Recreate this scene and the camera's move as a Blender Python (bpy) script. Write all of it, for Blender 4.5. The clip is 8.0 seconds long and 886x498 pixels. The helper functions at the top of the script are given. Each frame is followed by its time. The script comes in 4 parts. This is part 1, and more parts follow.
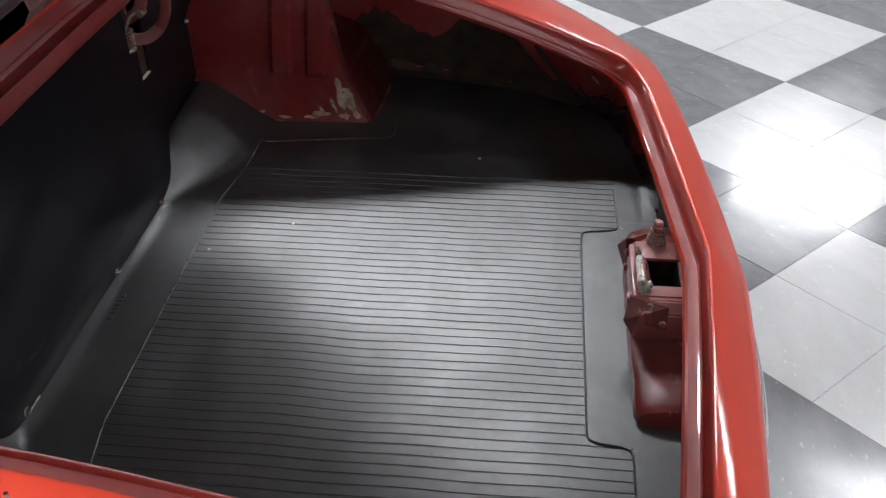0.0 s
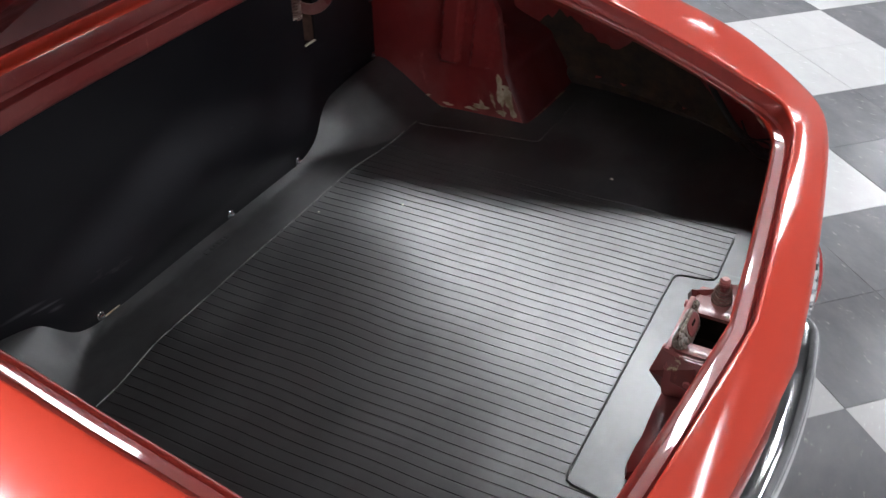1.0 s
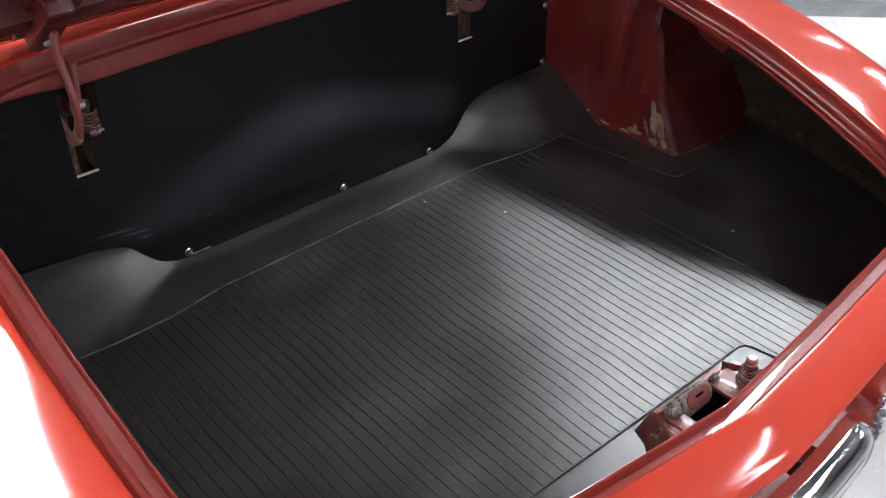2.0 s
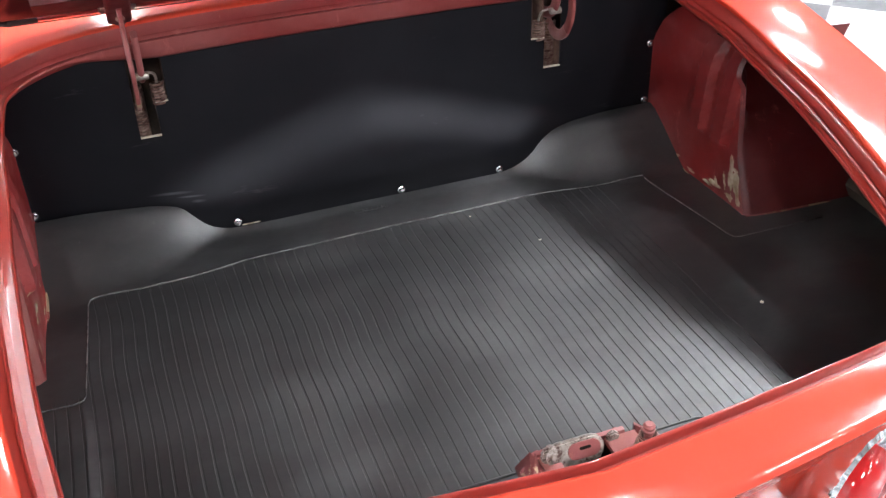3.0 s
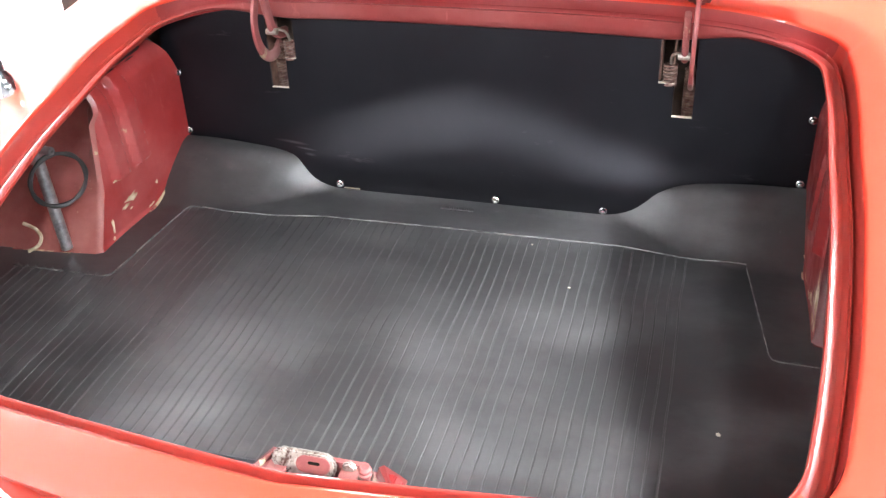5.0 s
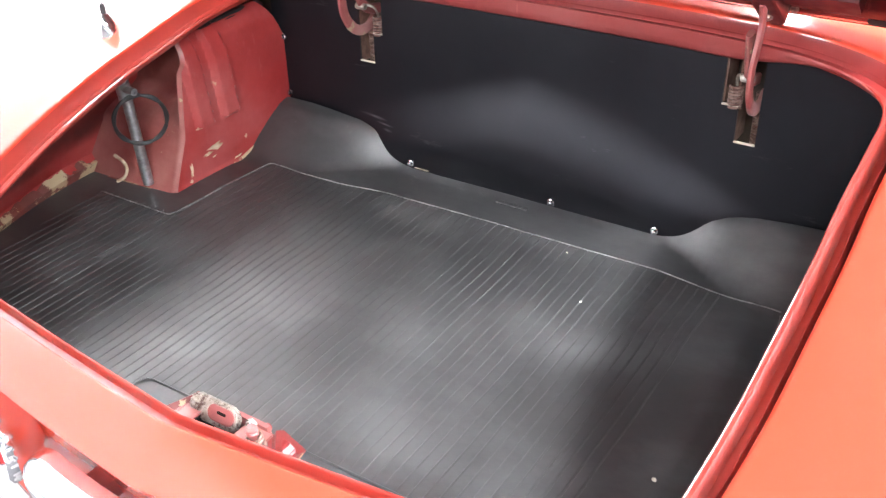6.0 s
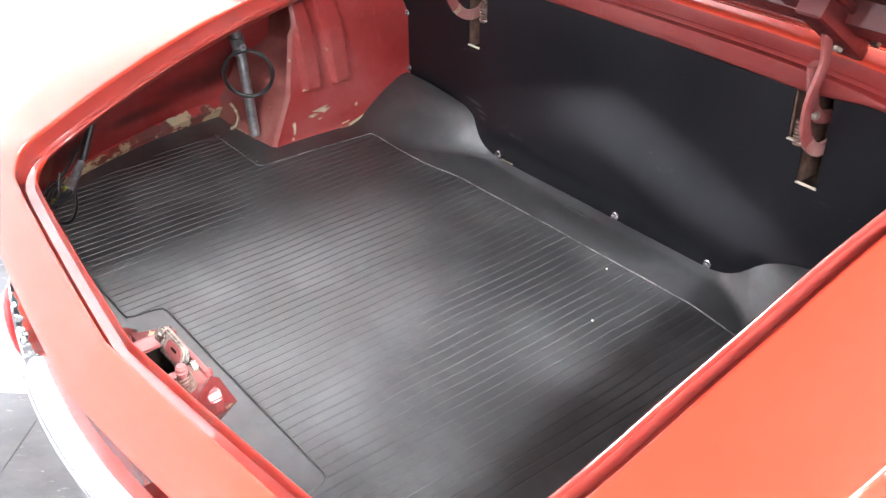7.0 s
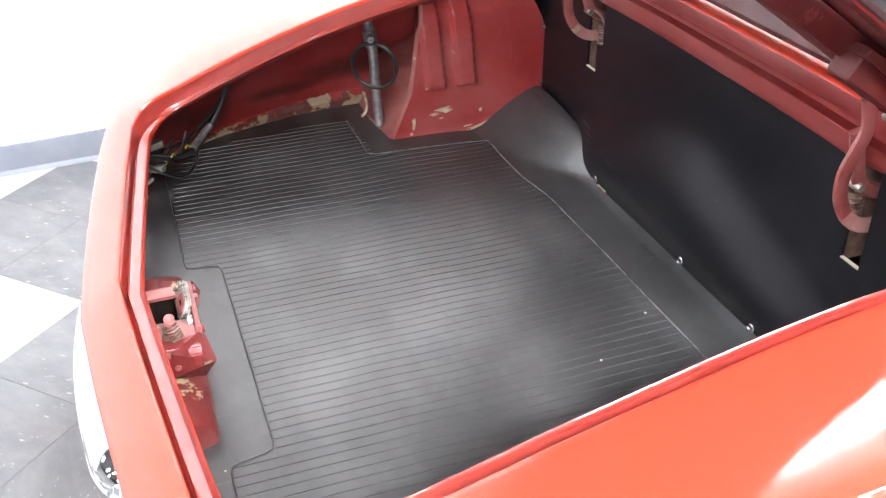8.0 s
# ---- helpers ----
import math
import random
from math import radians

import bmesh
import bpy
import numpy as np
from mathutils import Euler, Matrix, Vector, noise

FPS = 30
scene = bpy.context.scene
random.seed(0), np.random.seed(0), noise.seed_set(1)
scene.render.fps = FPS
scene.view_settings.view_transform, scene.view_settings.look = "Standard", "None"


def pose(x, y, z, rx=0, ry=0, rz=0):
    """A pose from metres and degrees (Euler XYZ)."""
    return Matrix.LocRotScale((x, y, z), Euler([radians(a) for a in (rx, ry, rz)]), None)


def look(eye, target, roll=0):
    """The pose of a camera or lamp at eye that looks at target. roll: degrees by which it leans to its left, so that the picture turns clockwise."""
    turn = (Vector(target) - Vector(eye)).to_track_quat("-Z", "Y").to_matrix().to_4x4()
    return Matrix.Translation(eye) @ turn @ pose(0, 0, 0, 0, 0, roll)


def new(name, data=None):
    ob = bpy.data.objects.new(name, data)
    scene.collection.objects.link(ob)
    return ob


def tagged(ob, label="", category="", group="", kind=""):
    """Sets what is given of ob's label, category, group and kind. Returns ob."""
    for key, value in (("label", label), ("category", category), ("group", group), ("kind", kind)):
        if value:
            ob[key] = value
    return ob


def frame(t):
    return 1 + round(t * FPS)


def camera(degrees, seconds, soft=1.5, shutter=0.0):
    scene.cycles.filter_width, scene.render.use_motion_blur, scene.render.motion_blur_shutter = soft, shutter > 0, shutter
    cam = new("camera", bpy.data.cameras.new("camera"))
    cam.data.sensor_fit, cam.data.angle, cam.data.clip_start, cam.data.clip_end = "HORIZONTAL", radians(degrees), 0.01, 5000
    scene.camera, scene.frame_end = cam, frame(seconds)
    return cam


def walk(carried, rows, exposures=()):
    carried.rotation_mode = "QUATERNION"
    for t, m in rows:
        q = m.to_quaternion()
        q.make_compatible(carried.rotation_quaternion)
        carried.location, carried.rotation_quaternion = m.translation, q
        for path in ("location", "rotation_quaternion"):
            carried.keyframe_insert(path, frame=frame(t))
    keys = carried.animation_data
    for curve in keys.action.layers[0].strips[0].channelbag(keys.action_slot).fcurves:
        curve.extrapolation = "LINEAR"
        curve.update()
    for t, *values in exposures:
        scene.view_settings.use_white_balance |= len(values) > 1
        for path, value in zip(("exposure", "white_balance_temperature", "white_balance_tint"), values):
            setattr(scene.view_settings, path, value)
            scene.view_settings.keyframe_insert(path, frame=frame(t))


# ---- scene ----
cam = camera(49.0, 8.0, soft=1.3, shutter=0.25)
PATH = [
    (0, (-1.039, -0.632, 1.43), (0.589, -0.452, 0.281), -0.6),
    (0.5, (-1.009, -0.792, 1.437), (0.547, -0.309, 0.276), -0.6),
    (1, (-0.95, -0.94, 1.446), (0.492, -0.177, 0.29), -0.5),
    (1.5, (-0.842, -1.073, 1.45), (0.408, -0.032, 0.287), -0.8),
    (2, (-0.73, -1.211, 1.453), (0.317, 0.044, 0.3), -0.8),
    (3.5, (-0.204, -1.524, 1.467), (0.079, 0.127, 0.375), -2.0),
    (4, (-0.012, -1.553, 1.456), (-0.006, 0.134, 0.381), -2.4),
    (4.5, (0.188, -1.524, 1.446), (-0.06, 0.147, 0.375), -2.7),
    (6, (0.681, -1.328, 1.418), (-0.269, 0.074, 0.353), -2.1),
    (6.5, (0.825, -1.225, 1.411), (-0.331, 0.014, 0.349), -1.8),
    (7, (0.935, -1.087, 1.406), (-0.405, -0.058, 0.336), -1.5),
    (7.5, (1.028, -0.945, 1.41), (-0.464, -0.146, 0.345), -1.1),
    (8, (1.109, -0.794, 1.41), (-0.503, -0.245, 0.361), -0.9),
]
EXPOSURES = [(0, -1.36), (1, -1.27), (2, -1.0), (3.5, 0.50), (4.5, 1.0), (6, 0.97), (8, 0.48)]
walk(cam, [(t, look(eye, target, roll)) for t, eye, target, roll in PATH], EXPOSURES)

GROUND = 0.050      # showroom floor
MAT_Z = 0.590       # flat of the luggage mat
XC = -0.014         # the car's middle line

# ---- world and light ----
world = bpy.data.worlds.new("world")
scene.world = world
world.use_nodes = True
world.node_tree.nodes["Background"].inputs[0].default_value = (0.9, 0.95, 1.0, 1)
world.node_tree.nodes["Background"].inputs[1].default_value = 0.02
PANEL_POWER = 120.0


# ---- materials ----
def material(name, colour, rough, metal=0.0, coat=0.0, spec=0.5):
    m = bpy.data.materials.new(name)
    m.use_nodes = True
    b = m.node_tree.nodes["Principled BSDF"]
    b.inputs["Base Color"].default_value = (*colour, 1)
    b.inputs["Roughness"].default_value = rough
    b.inputs["Metallic"].default_value = metal
    b.inputs["Coat Weight"].default_value = coat
    b.inputs["Coat Roughness"].default_value = 0.04
    b.inputs["Specular IOR Level"].default_value = spec
    return m


def node(m, kind, **values):
    n = m.node_tree.nodes.new(kind)
    for key, value in values.items():
        n.inputs[key.replace("_", " ")].default_value = value
    return n


def link(m, a, b):
    m.node_tree.links.new(a, b)


def shader(m):
    return m.node_tree.nodes["Principled BSDF"]


def noise_of(m, scale, detail=4.0, rough=0.55, stretch=(1, 1, 1), seed=0.0):
    co = m.node_tree.nodes.new("ShaderNodeTexCoord")
    mp = node(m, "ShaderNodeMapping", Scale=stretch, Location=(seed, seed * 0.7, seed * 1.3))
    link(m, co.outputs["Object"], mp.inputs["Vector"])
    n = node(m, "ShaderNodeTexNoise", Scale=scale, Detail=detail, Roughness=rough)
    link(m, mp.outputs["Vector"], n.inputs["Vector"])
    return n.outputs["Fac"]


def ramp(m, fac, stops):
    r = m.node_tree.nodes.new("ShaderNodeValToRGB")
    els = r.color_ramp.elements
    while len(els) < len(stops):
        els.new(0.5)
    for e, (p, c) in zip(els, stops):
        e.position = p
        e.color = (*c, 1) if len(c) == 3 else c
    link(m, fac, r.inputs["Fac"])
    return r.outputs["Color"]


def grey(v):
    return (v, v, v)


def vary_colour(m, fac, a, b, lo=0.35, hi=0.65):
    c = ramp(m, fac, [(lo, a), (hi, b)])
    link(m, c, shader(m).inputs["Base Color"])
    return c


def vary_rough(m, fac, a, b, lo=0.35, hi=0.65):
    link(m, ramp(m, fac, [(lo, grey(a)), (hi, grey(b))]), shader(m).inputs["Roughness"])


def bump(m, fac, strength, distance=0.002):
    n = node(m, "ShaderNodeBump", Strength=strength, Distance=distance)
    link(m, fac, n.inputs["Height"])
    link(m, n.outputs["Normal"], shader(m).inputs["Normal"])


def over(m, fac, lower, colour):
    mix = m.node_tree.nodes.new("ShaderNodeMix")
    mix.data_type = "RGBA"
    link(m, fac, mix.inputs[0])
    link(m, lower, mix.inputs[6])
    mix.inputs[7].default_value = (*colour, 1)
    link(m, mix.outputs[2], shader(m).inputs["Base Color"])
    return mix.outputs[2]


PAINT = material("red_paint", (0.60, 0.050, 0.025), 0.45, coat=1.0, spec=0.06)
shader(PAINT).inputs["Coat IOR"].default_value = 1.65
shader(PAINT).inputs["Coat Roughness"].default_value = 0.10
vary_colour(PAINT, noise_of(PAINT, 3.0, 3), (0.56, 0.049, 0.026), (0.61, 0.056, 0.030))
bump(PAINT, noise_of(PAINT, 90.0, 2), 0.012, 0.001)

# old paint inside the boot: duller, scuffed, with chips down to tan primer
def old_paint(name, deep, lighter, chips, bloom=0.7, coat=0.25, spec=0.5):
    m = material(name, deep, 0.38, coat=coat, spec=spec)
    base = vary_colour(m, noise_of(m, 9.0, 6, 0.65), deep, lighter, 0.3, 0.75)
    haze = ramp(m, noise_of(m, 5.0, 5, 0.6, seed=11.0), [(0.46, grey(0)), (0.72, grey(bloom))])
    base = over(m, haze, base, (deep[0] * 1.35 + 0.07, deep[1] + 0.10, deep[2] + 0.095))
    scuff = ramp(m, noise_of(m, 26.0, 8, 0.75, (1, 1, 0.35), 3.0), [(0.60, grey(0)), (0.70, grey(0.55))])
    a = over(m, scuff, base, (0.40, 0.13, 0.11))
    chip = ramp(m, noise_of(m, 15.0, 7, 0.7, seed=8.0), [(chips, grey(0)), (chips + 0.025, grey(1))])
    over(m, chip, a, (0.42, 0.33, 0.21))
    vary_rough(m, noise_of(m, 20.0, 5, seed=2.0), 0.28, 0.55)
    bump(m, noise_of(m, 45.0, 5), 0.15, 0.001)
    return m


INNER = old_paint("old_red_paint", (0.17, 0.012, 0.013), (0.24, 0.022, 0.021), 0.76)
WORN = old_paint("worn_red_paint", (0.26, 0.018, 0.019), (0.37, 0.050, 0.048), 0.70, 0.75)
HINGE_PAINT = old_paint("scuffed_pink_paint", (0.20, 0.026, 0.026), (0.40, 0.15, 0.14), 0.66, 0.5)
WORN_EDGE = old_paint("edge_worn_paint", (0.20, 0.018, 0.018), (0.34, 0.10, 0.09), 0.49)
# one paint in three tones that carry the light: sides, lit tail, shaded front
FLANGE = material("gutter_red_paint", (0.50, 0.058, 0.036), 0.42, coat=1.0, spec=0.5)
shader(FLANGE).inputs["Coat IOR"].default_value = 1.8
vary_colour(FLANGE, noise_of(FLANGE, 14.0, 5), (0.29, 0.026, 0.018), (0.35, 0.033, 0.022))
TAIL_FLANGE = material("lit_flange_paint", (0.55, 0.045, 0.020), 0.5, coat=0.3, spec=0.2)
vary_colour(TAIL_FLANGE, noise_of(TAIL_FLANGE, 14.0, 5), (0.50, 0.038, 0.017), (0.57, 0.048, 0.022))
FRONT_GUTTER = old_paint("shaded_gutter_paint", (0.19, 0.017, 0.016), (0.23, 0.024, 0.023), 0.88, 0.25, 0.0, 0.25)
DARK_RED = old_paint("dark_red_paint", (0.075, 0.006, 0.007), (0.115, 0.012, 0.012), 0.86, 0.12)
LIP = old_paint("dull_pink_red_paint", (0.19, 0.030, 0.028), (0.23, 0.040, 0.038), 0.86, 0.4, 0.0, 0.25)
HOOK = old_paint("rubbed_pink_paint", (0.28, 0.085, 0.080), (0.50, 0.29, 0.27), 0.62, 0.5)
# reflected light is mixed into the pinkish colour of the lid's skin
LID_PAINT = old_paint("pinkish_lid_paint", (0.17, 0.040, 0.040), (0.20, 0.052, 0.052), 0.82, 0.3, 0.0, 0.2)
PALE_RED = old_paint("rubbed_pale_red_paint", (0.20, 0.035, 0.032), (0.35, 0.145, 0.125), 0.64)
BRACE = old_paint("scraped_red_paint", (0.11, 0.010, 0.010), (0.18, 0.028, 0.026), 0.58, 0.45, 0.03, 0.3)
FOOT = old_paint("rusty_tan_paint", (0.09, 0.016, 0.013), (0.19, 0.04, 0.03), 0.48)
SLOT_BROWN = material("raw_brown_cardboard", (0.15, 0.085, 0.06), 0.85)
vary_colour(SLOT_BROWN, noise_of(SLOT_BROWN, 70.0, 5), (0.11, 0.06, 0.045), (0.20, 0.12, 0.09))
FILLER = material("tan_filler", (0.45, 0.37, 0.24), 0.85)
vary_colour(FILLER, noise_of(FILLER, 60.0, 5), (0.32, 0.24, 0.15), (0.62, 0.55, 0.41))
bump(FILLER, noise_of(FILLER, 120.0, 5), 0.5, 0.002)
DARK_BROWN = material("dark_brown_coat", (0.06, 0.04, 0.03), 0.8)
vary_colour(DARK_BROWN, noise_of(DARK_BROWN, 22.0, 6, 0.7), (0.018, 0.015, 0.013), (0.075, 0.045, 0.028))
bump(DARK_BROWN, noise_of(DARK_BROWN, 140.0, 5), 0.5, 0.002)
# near-black that stands in for the shade of deep holes
HOLE_BLACK = material("near_black_hole", (0.010, 0.007, 0.006), 0.8, spec=0.08)
vary_colour(HOLE_BLACK, noise_of(HOLE_BLACK, 60.0, 5), (0.006, 0.005, 0.004), (0.018, 0.011, 0.009))

RUBBER = material("black_rubber", (0.022, 0.022, 0.022), 0.38, spec=1.0)
rubber_base = vary_colour(RUBBER, noise_of(RUBBER, 14.0, 6, 0.65), (0.024, 0.024, 0.025), (0.036, 0.036, 0.036))
# smears of pale dust, then fine streaks along the grooves
dust = ramp(RUBBER, noise_of(RUBBER, 5.5, 8, 0.62, (0.8, 1.2, 1.0), 2.5), [(0.46, grey(0)), (0.56, grey(0.4)), (0.68, grey(0.85))])
rubber_base = over(RUBBER, dust, rubber_base, (0.085, 0.085, 0.086))
scratch = ramp(RUBBER, noise_of(RUBBER, 55.0, 4, 0.6, (1.0, 0.07, 1.0), 7.0), [(0.68, grey(0)), (0.75, grey(0.4))])
rubber_base = over(RUBBER, scratch, rubber_base, (0.11, 0.11, 0.11))
# pale dust packed into the grooves, in patches
GROOVE = material("dusty_rubber_groove", (0.06, 0.06, 0.06), 0.42, spec=0.9)
vary_colour(GROOVE, noise_of(GROOVE, 7.0, 6, 0.65, (1.0, 0.6, 1.0), 5.0), (0.032, 0.032, 0.032), (0.105, 0.105, 0.105), 0.38, 0.66)


def soft_patch(m, lower, at, size, colour, amount):
    """A soft-edged patch of another colour round one spot."""
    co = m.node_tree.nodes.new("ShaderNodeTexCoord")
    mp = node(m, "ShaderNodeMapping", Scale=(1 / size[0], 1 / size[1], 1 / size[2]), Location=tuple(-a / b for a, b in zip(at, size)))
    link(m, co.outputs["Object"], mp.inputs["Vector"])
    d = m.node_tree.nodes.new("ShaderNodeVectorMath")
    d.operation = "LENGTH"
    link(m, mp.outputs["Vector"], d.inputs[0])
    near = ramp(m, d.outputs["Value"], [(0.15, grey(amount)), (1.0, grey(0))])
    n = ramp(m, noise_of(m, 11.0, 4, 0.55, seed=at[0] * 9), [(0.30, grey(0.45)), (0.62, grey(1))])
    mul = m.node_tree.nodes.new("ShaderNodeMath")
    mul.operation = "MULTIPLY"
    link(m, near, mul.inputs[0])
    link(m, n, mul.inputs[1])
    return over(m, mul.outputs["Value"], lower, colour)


rubber_base = soft_patch(RUBBER, rubber_base, (-0.13, -0.172, 0.59), (0.12, 0.045, 0.20), (0.12, 0.12, 0.12), 0.8)
# dusty tone over the left half that also stands in for missing light
rubber_base = soft_patch(RUBBER, rubber_base, (-0.30, -0.36, 0.59), (0.30, 0.24, 0.4), (0.080, 0.080, 0.080), 0.55)
vary_rough(RUBBER, noise_of(RUBBER, 7.0, 6, 0.6, seed=4.0), 0.37, 0.45)
bump(RUBBER, noise_of(RUBBER, 500.0, 3), 0.08, 0.0006)

# left inner panel: brighter red with sooty smears of undercoat above a tan foot
PANEL = old_paint("smeared_red_paint", (0.28, 0.018, 0.019), (0.38, 0.040, 0.040), 0.80, 0.5)
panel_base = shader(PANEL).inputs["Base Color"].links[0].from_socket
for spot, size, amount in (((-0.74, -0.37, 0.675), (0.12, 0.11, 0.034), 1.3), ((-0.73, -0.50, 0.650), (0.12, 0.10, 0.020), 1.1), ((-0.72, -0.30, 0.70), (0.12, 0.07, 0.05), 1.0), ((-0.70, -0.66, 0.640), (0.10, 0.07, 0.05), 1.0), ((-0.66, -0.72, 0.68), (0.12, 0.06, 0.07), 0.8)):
    panel_base = soft_patch(PANEL, panel_base, spot, size, (0.016, 0.012, 0.010), amount)
BEAD = material("rubbed_rubber_edge", (0.10, 0.10, 0.10), 0.6)
vary_colour(BEAD, noise_of(BEAD, 60.0, 4), (0.045, 0.045, 0.045), (0.22, 0.22, 0.21))

BOARD = material("black_fibreboard", (0.008, 0.008, 0.010), 0.36, spec=0.33)
board_base = vary_colour(BOARD, noise_of(BOARD, 5.0, 5, 0.6), (0.004, 0.004, 0.0055), (0.008, 0.008, 0.010))
vary_rough(BOARD, noise_of(BOARD, 8.0, 7, 0.7, (1, 1, 2.5), 5.0), 0.31, 0.42)
bump(BOARD, noise_of(BOARD, 420.0, 3), 0.10, 0.0006)
rub = ramp(BOARD, noise_of(BOARD, 24.0, 6, 0.7, (0.3, 1.0, 1.6), 3.0), [(0.66, grey(0)), (0.74, grey(0.6))])
board_base = over(BOARD, rub, board_base, (0.06, 0.06, 0.066))
for spot, size in (((-0.35, -0.01, 0.670), (0.040, 0.05, 0.003)), ((-0.31, -0.02, 0.655), (0.014, 0.05, 0.003)), ((-0.32, -0.02, 0.663), (0.025, 0.05, 0.002))):
    board_base = soft_patch(BOARD, board_base, spot, size, (0.09, 0.09, 0.10), 0.8)
shader(BOARD).inputs["Specular Tint"].default_value = (0.91, 0.90, 1.0, 1)
RAW = material("raw_board_edge", (0.62, 0.56, 0.46), 0.9)

CHROME = material("chrome", (0.82, 0.82, 0.84), 0.07, metal=1.0)
vary_rough(CHROME, noise_of(CHROME, 12.0, 5), 0.04, 0.12)
ZINC = material("zinc_plated_steel", (0.52, 0.50, 0.45), 0.38, metal=0.85)
vary_colour(ZINC, noise_of(ZINC, 90.0, 6, 0.7), (0.30, 0.24, 0.18), (0.62, 0.60, 0.55))
STEEL = material("pitted_bare_steel", (0.34, 0.31, 0.27), 0.45, metal=0.6)
steel_base = vary_colour(STEEL, noise_of(STEEL, 70.0, 5), (0.26, 0.23, 0.20), (0.52, 0.49, 0.44))
over(STEEL, ramp(STEEL, noise_of(STEEL, 110.0, 6, 0.7, seed=4.0), [(0.50, grey(0)), (0.60, grey(0.9))]), steel_base, (0.07, 0.028, 0.022))
bump(STEEL, noise_of(STEEL, 260.0, 4), 0.3, 0.001)
SPRING = material("rusty_spring_steel", (0.22, 0.13, 0.10), 0.5, metal=0.5)
vary_colour(SPRING, noise_of(SPRING, 120.0, 5), (0.14, 0.06, 0.05), (0.34, 0.24, 0.20))
ALU = material("dull_aluminium", (0.58, 0.59, 0.60), 0.30, metal=0.8)
vary_colour(ALU, noise_of(ALU, 60.0, 6, 0.7), (0.25, 0.25, 0.25), (0.55, 0.56, 0.57))
CABLE = material("black_cable", (0.015, 0.015, 0.016), 0.45)
TAPE = material("yellow_wire", (0.42, 0.40, 0.05), 0.5)
PLASTIC = material("grey_connector", (0.24, 0.24, 0.22), 0.5)
LENS = material("red_lens", (0.45, 0.01, 0.012), 0.08, coat=0.6)
GLASS = material("dark_glass", (0.012, 0.014, 0.015), 0.05)
TYRE = material("tyre_rubber", (0.02, 0.02, 0.02), 0.7)
SPECK = material("pale_crumb", (0.75, 0.72, 0.6), 0.8)

WALL = material("white_wall_paint", (0.86, 0.86, 0.85), 0.6)
vary_colour(WALL, noise_of(WALL, 1.5, 4), (0.84, 0.84, 0.83), (0.88, 0.88, 0.87))
bump(WALL, noise_of(WALL, 180.0, 4), 0.1, 0.001)
FAR_WALL = material("grey_wall_paint", (0.30, 0.30, 0.30), 0.6)
vary_colour(FAR_WALL, noise_of(FAR_WALL, 1.5, 4), (0.22, 0.22, 0.22), (0.27, 0.27, 0.27))
BASE = material("grey_vinyl_base", (0.34, 0.36, 0.40), 0.4)
vary_colour(BASE, noise_of(BASE, 8.0, 4), (0.17, 0.185, 0.22), (0.20, 0.215, 0.25))
CEIL = material("ceiling_panel", (0.10, 0.10, 0.10), 0.8)
vary_colour(CEIL, noise_of(CEIL, 40.0, 5), (0.08, 0.08, 0.08), (0.12, 0.12, 0.12))


def tile_material(name, a, b, fleck):
    m = material(name, a, 0.16)
    base = vary_colour(m, noise_of(m, 6.0, 7, 0.68, (1, 2.2, 1)), a, b, 0.3, 0.7)
    flecks = ramp(m, noise_of(m, 38.0, 5, 0.6, (1, 3.0, 1), 6.0), [(0.64, grey(0)), (0.72, grey(0.8))])
    over(m, flecks, base, fleck)
    vary_rough(m, noise_of(m, 5.0, 5, seed=1.0), 0.12, 0.24)
    return m


TILE_DARK = tile_material("dark_vinyl_tile", (0.095, 0.096, 0.103), (0.140, 0.142, 0.148), (0.30, 0.30, 0.29))
TILE_LIGHT = tile_material("light_vinyl_tile", (0.35, 0.35, 0.35), (0.40, 0.40, 0.40), (0.52, 0.52, 0.52))
SCREED = material("floor_joint", (0.09, 0.09, 0.09), 0.7)
vary_colour(SCREED, noise_of(SCREED, 20.0, 4), (0.07, 0.07, 0.07), (0.11, 0.11, 0.11))

def lamp_material(name, power):
    m = material(name, (0.9, 0.9, 0.9), 0.5)
    shader(m).inputs["Emission Color"].default_value = (0.94, 0.965, 1.01, 1)
    shader(m).inputs["Emission Strength"].default_value = power
    return m


LAMP = lamp_material("lit_diffuser", PANEL_POWER)
BRIGHT_LAMP = lamp_material("brightly_lit_diffuser", PANEL_POWER * 1.35)
HOUSING = material("white_enamel", (0.8, 0.8, 0.8), 0.4)


# ---- mesh tools ----
def part(name, bm, mat, parent=None, label="", smooth=True, angle=35):
    bmesh.ops.recalc_face_normals(bm, faces=bm.faces)
    me = bpy.data.meshes.new(name)
    bm.to_mesh(me)
    bm.free()
    me.materials.append(mat)
    if smooth:
        me.shade_smooth()
        me.set_sharp_from_angle(angle=radians(angle))
    ob = new(name, me)
    if parent:
        ob.parent = parent
    if label:
        tagged(ob, label)
    return ob


def joined(*bms):
    out = bmesh.new()
    for b in bms:
        me = bpy.data.meshes.new("tmp")
        b.to_mesh(me)
        b.free()
        out.from_mesh(me)
        bpy.data.meshes.remove(me)
    return out


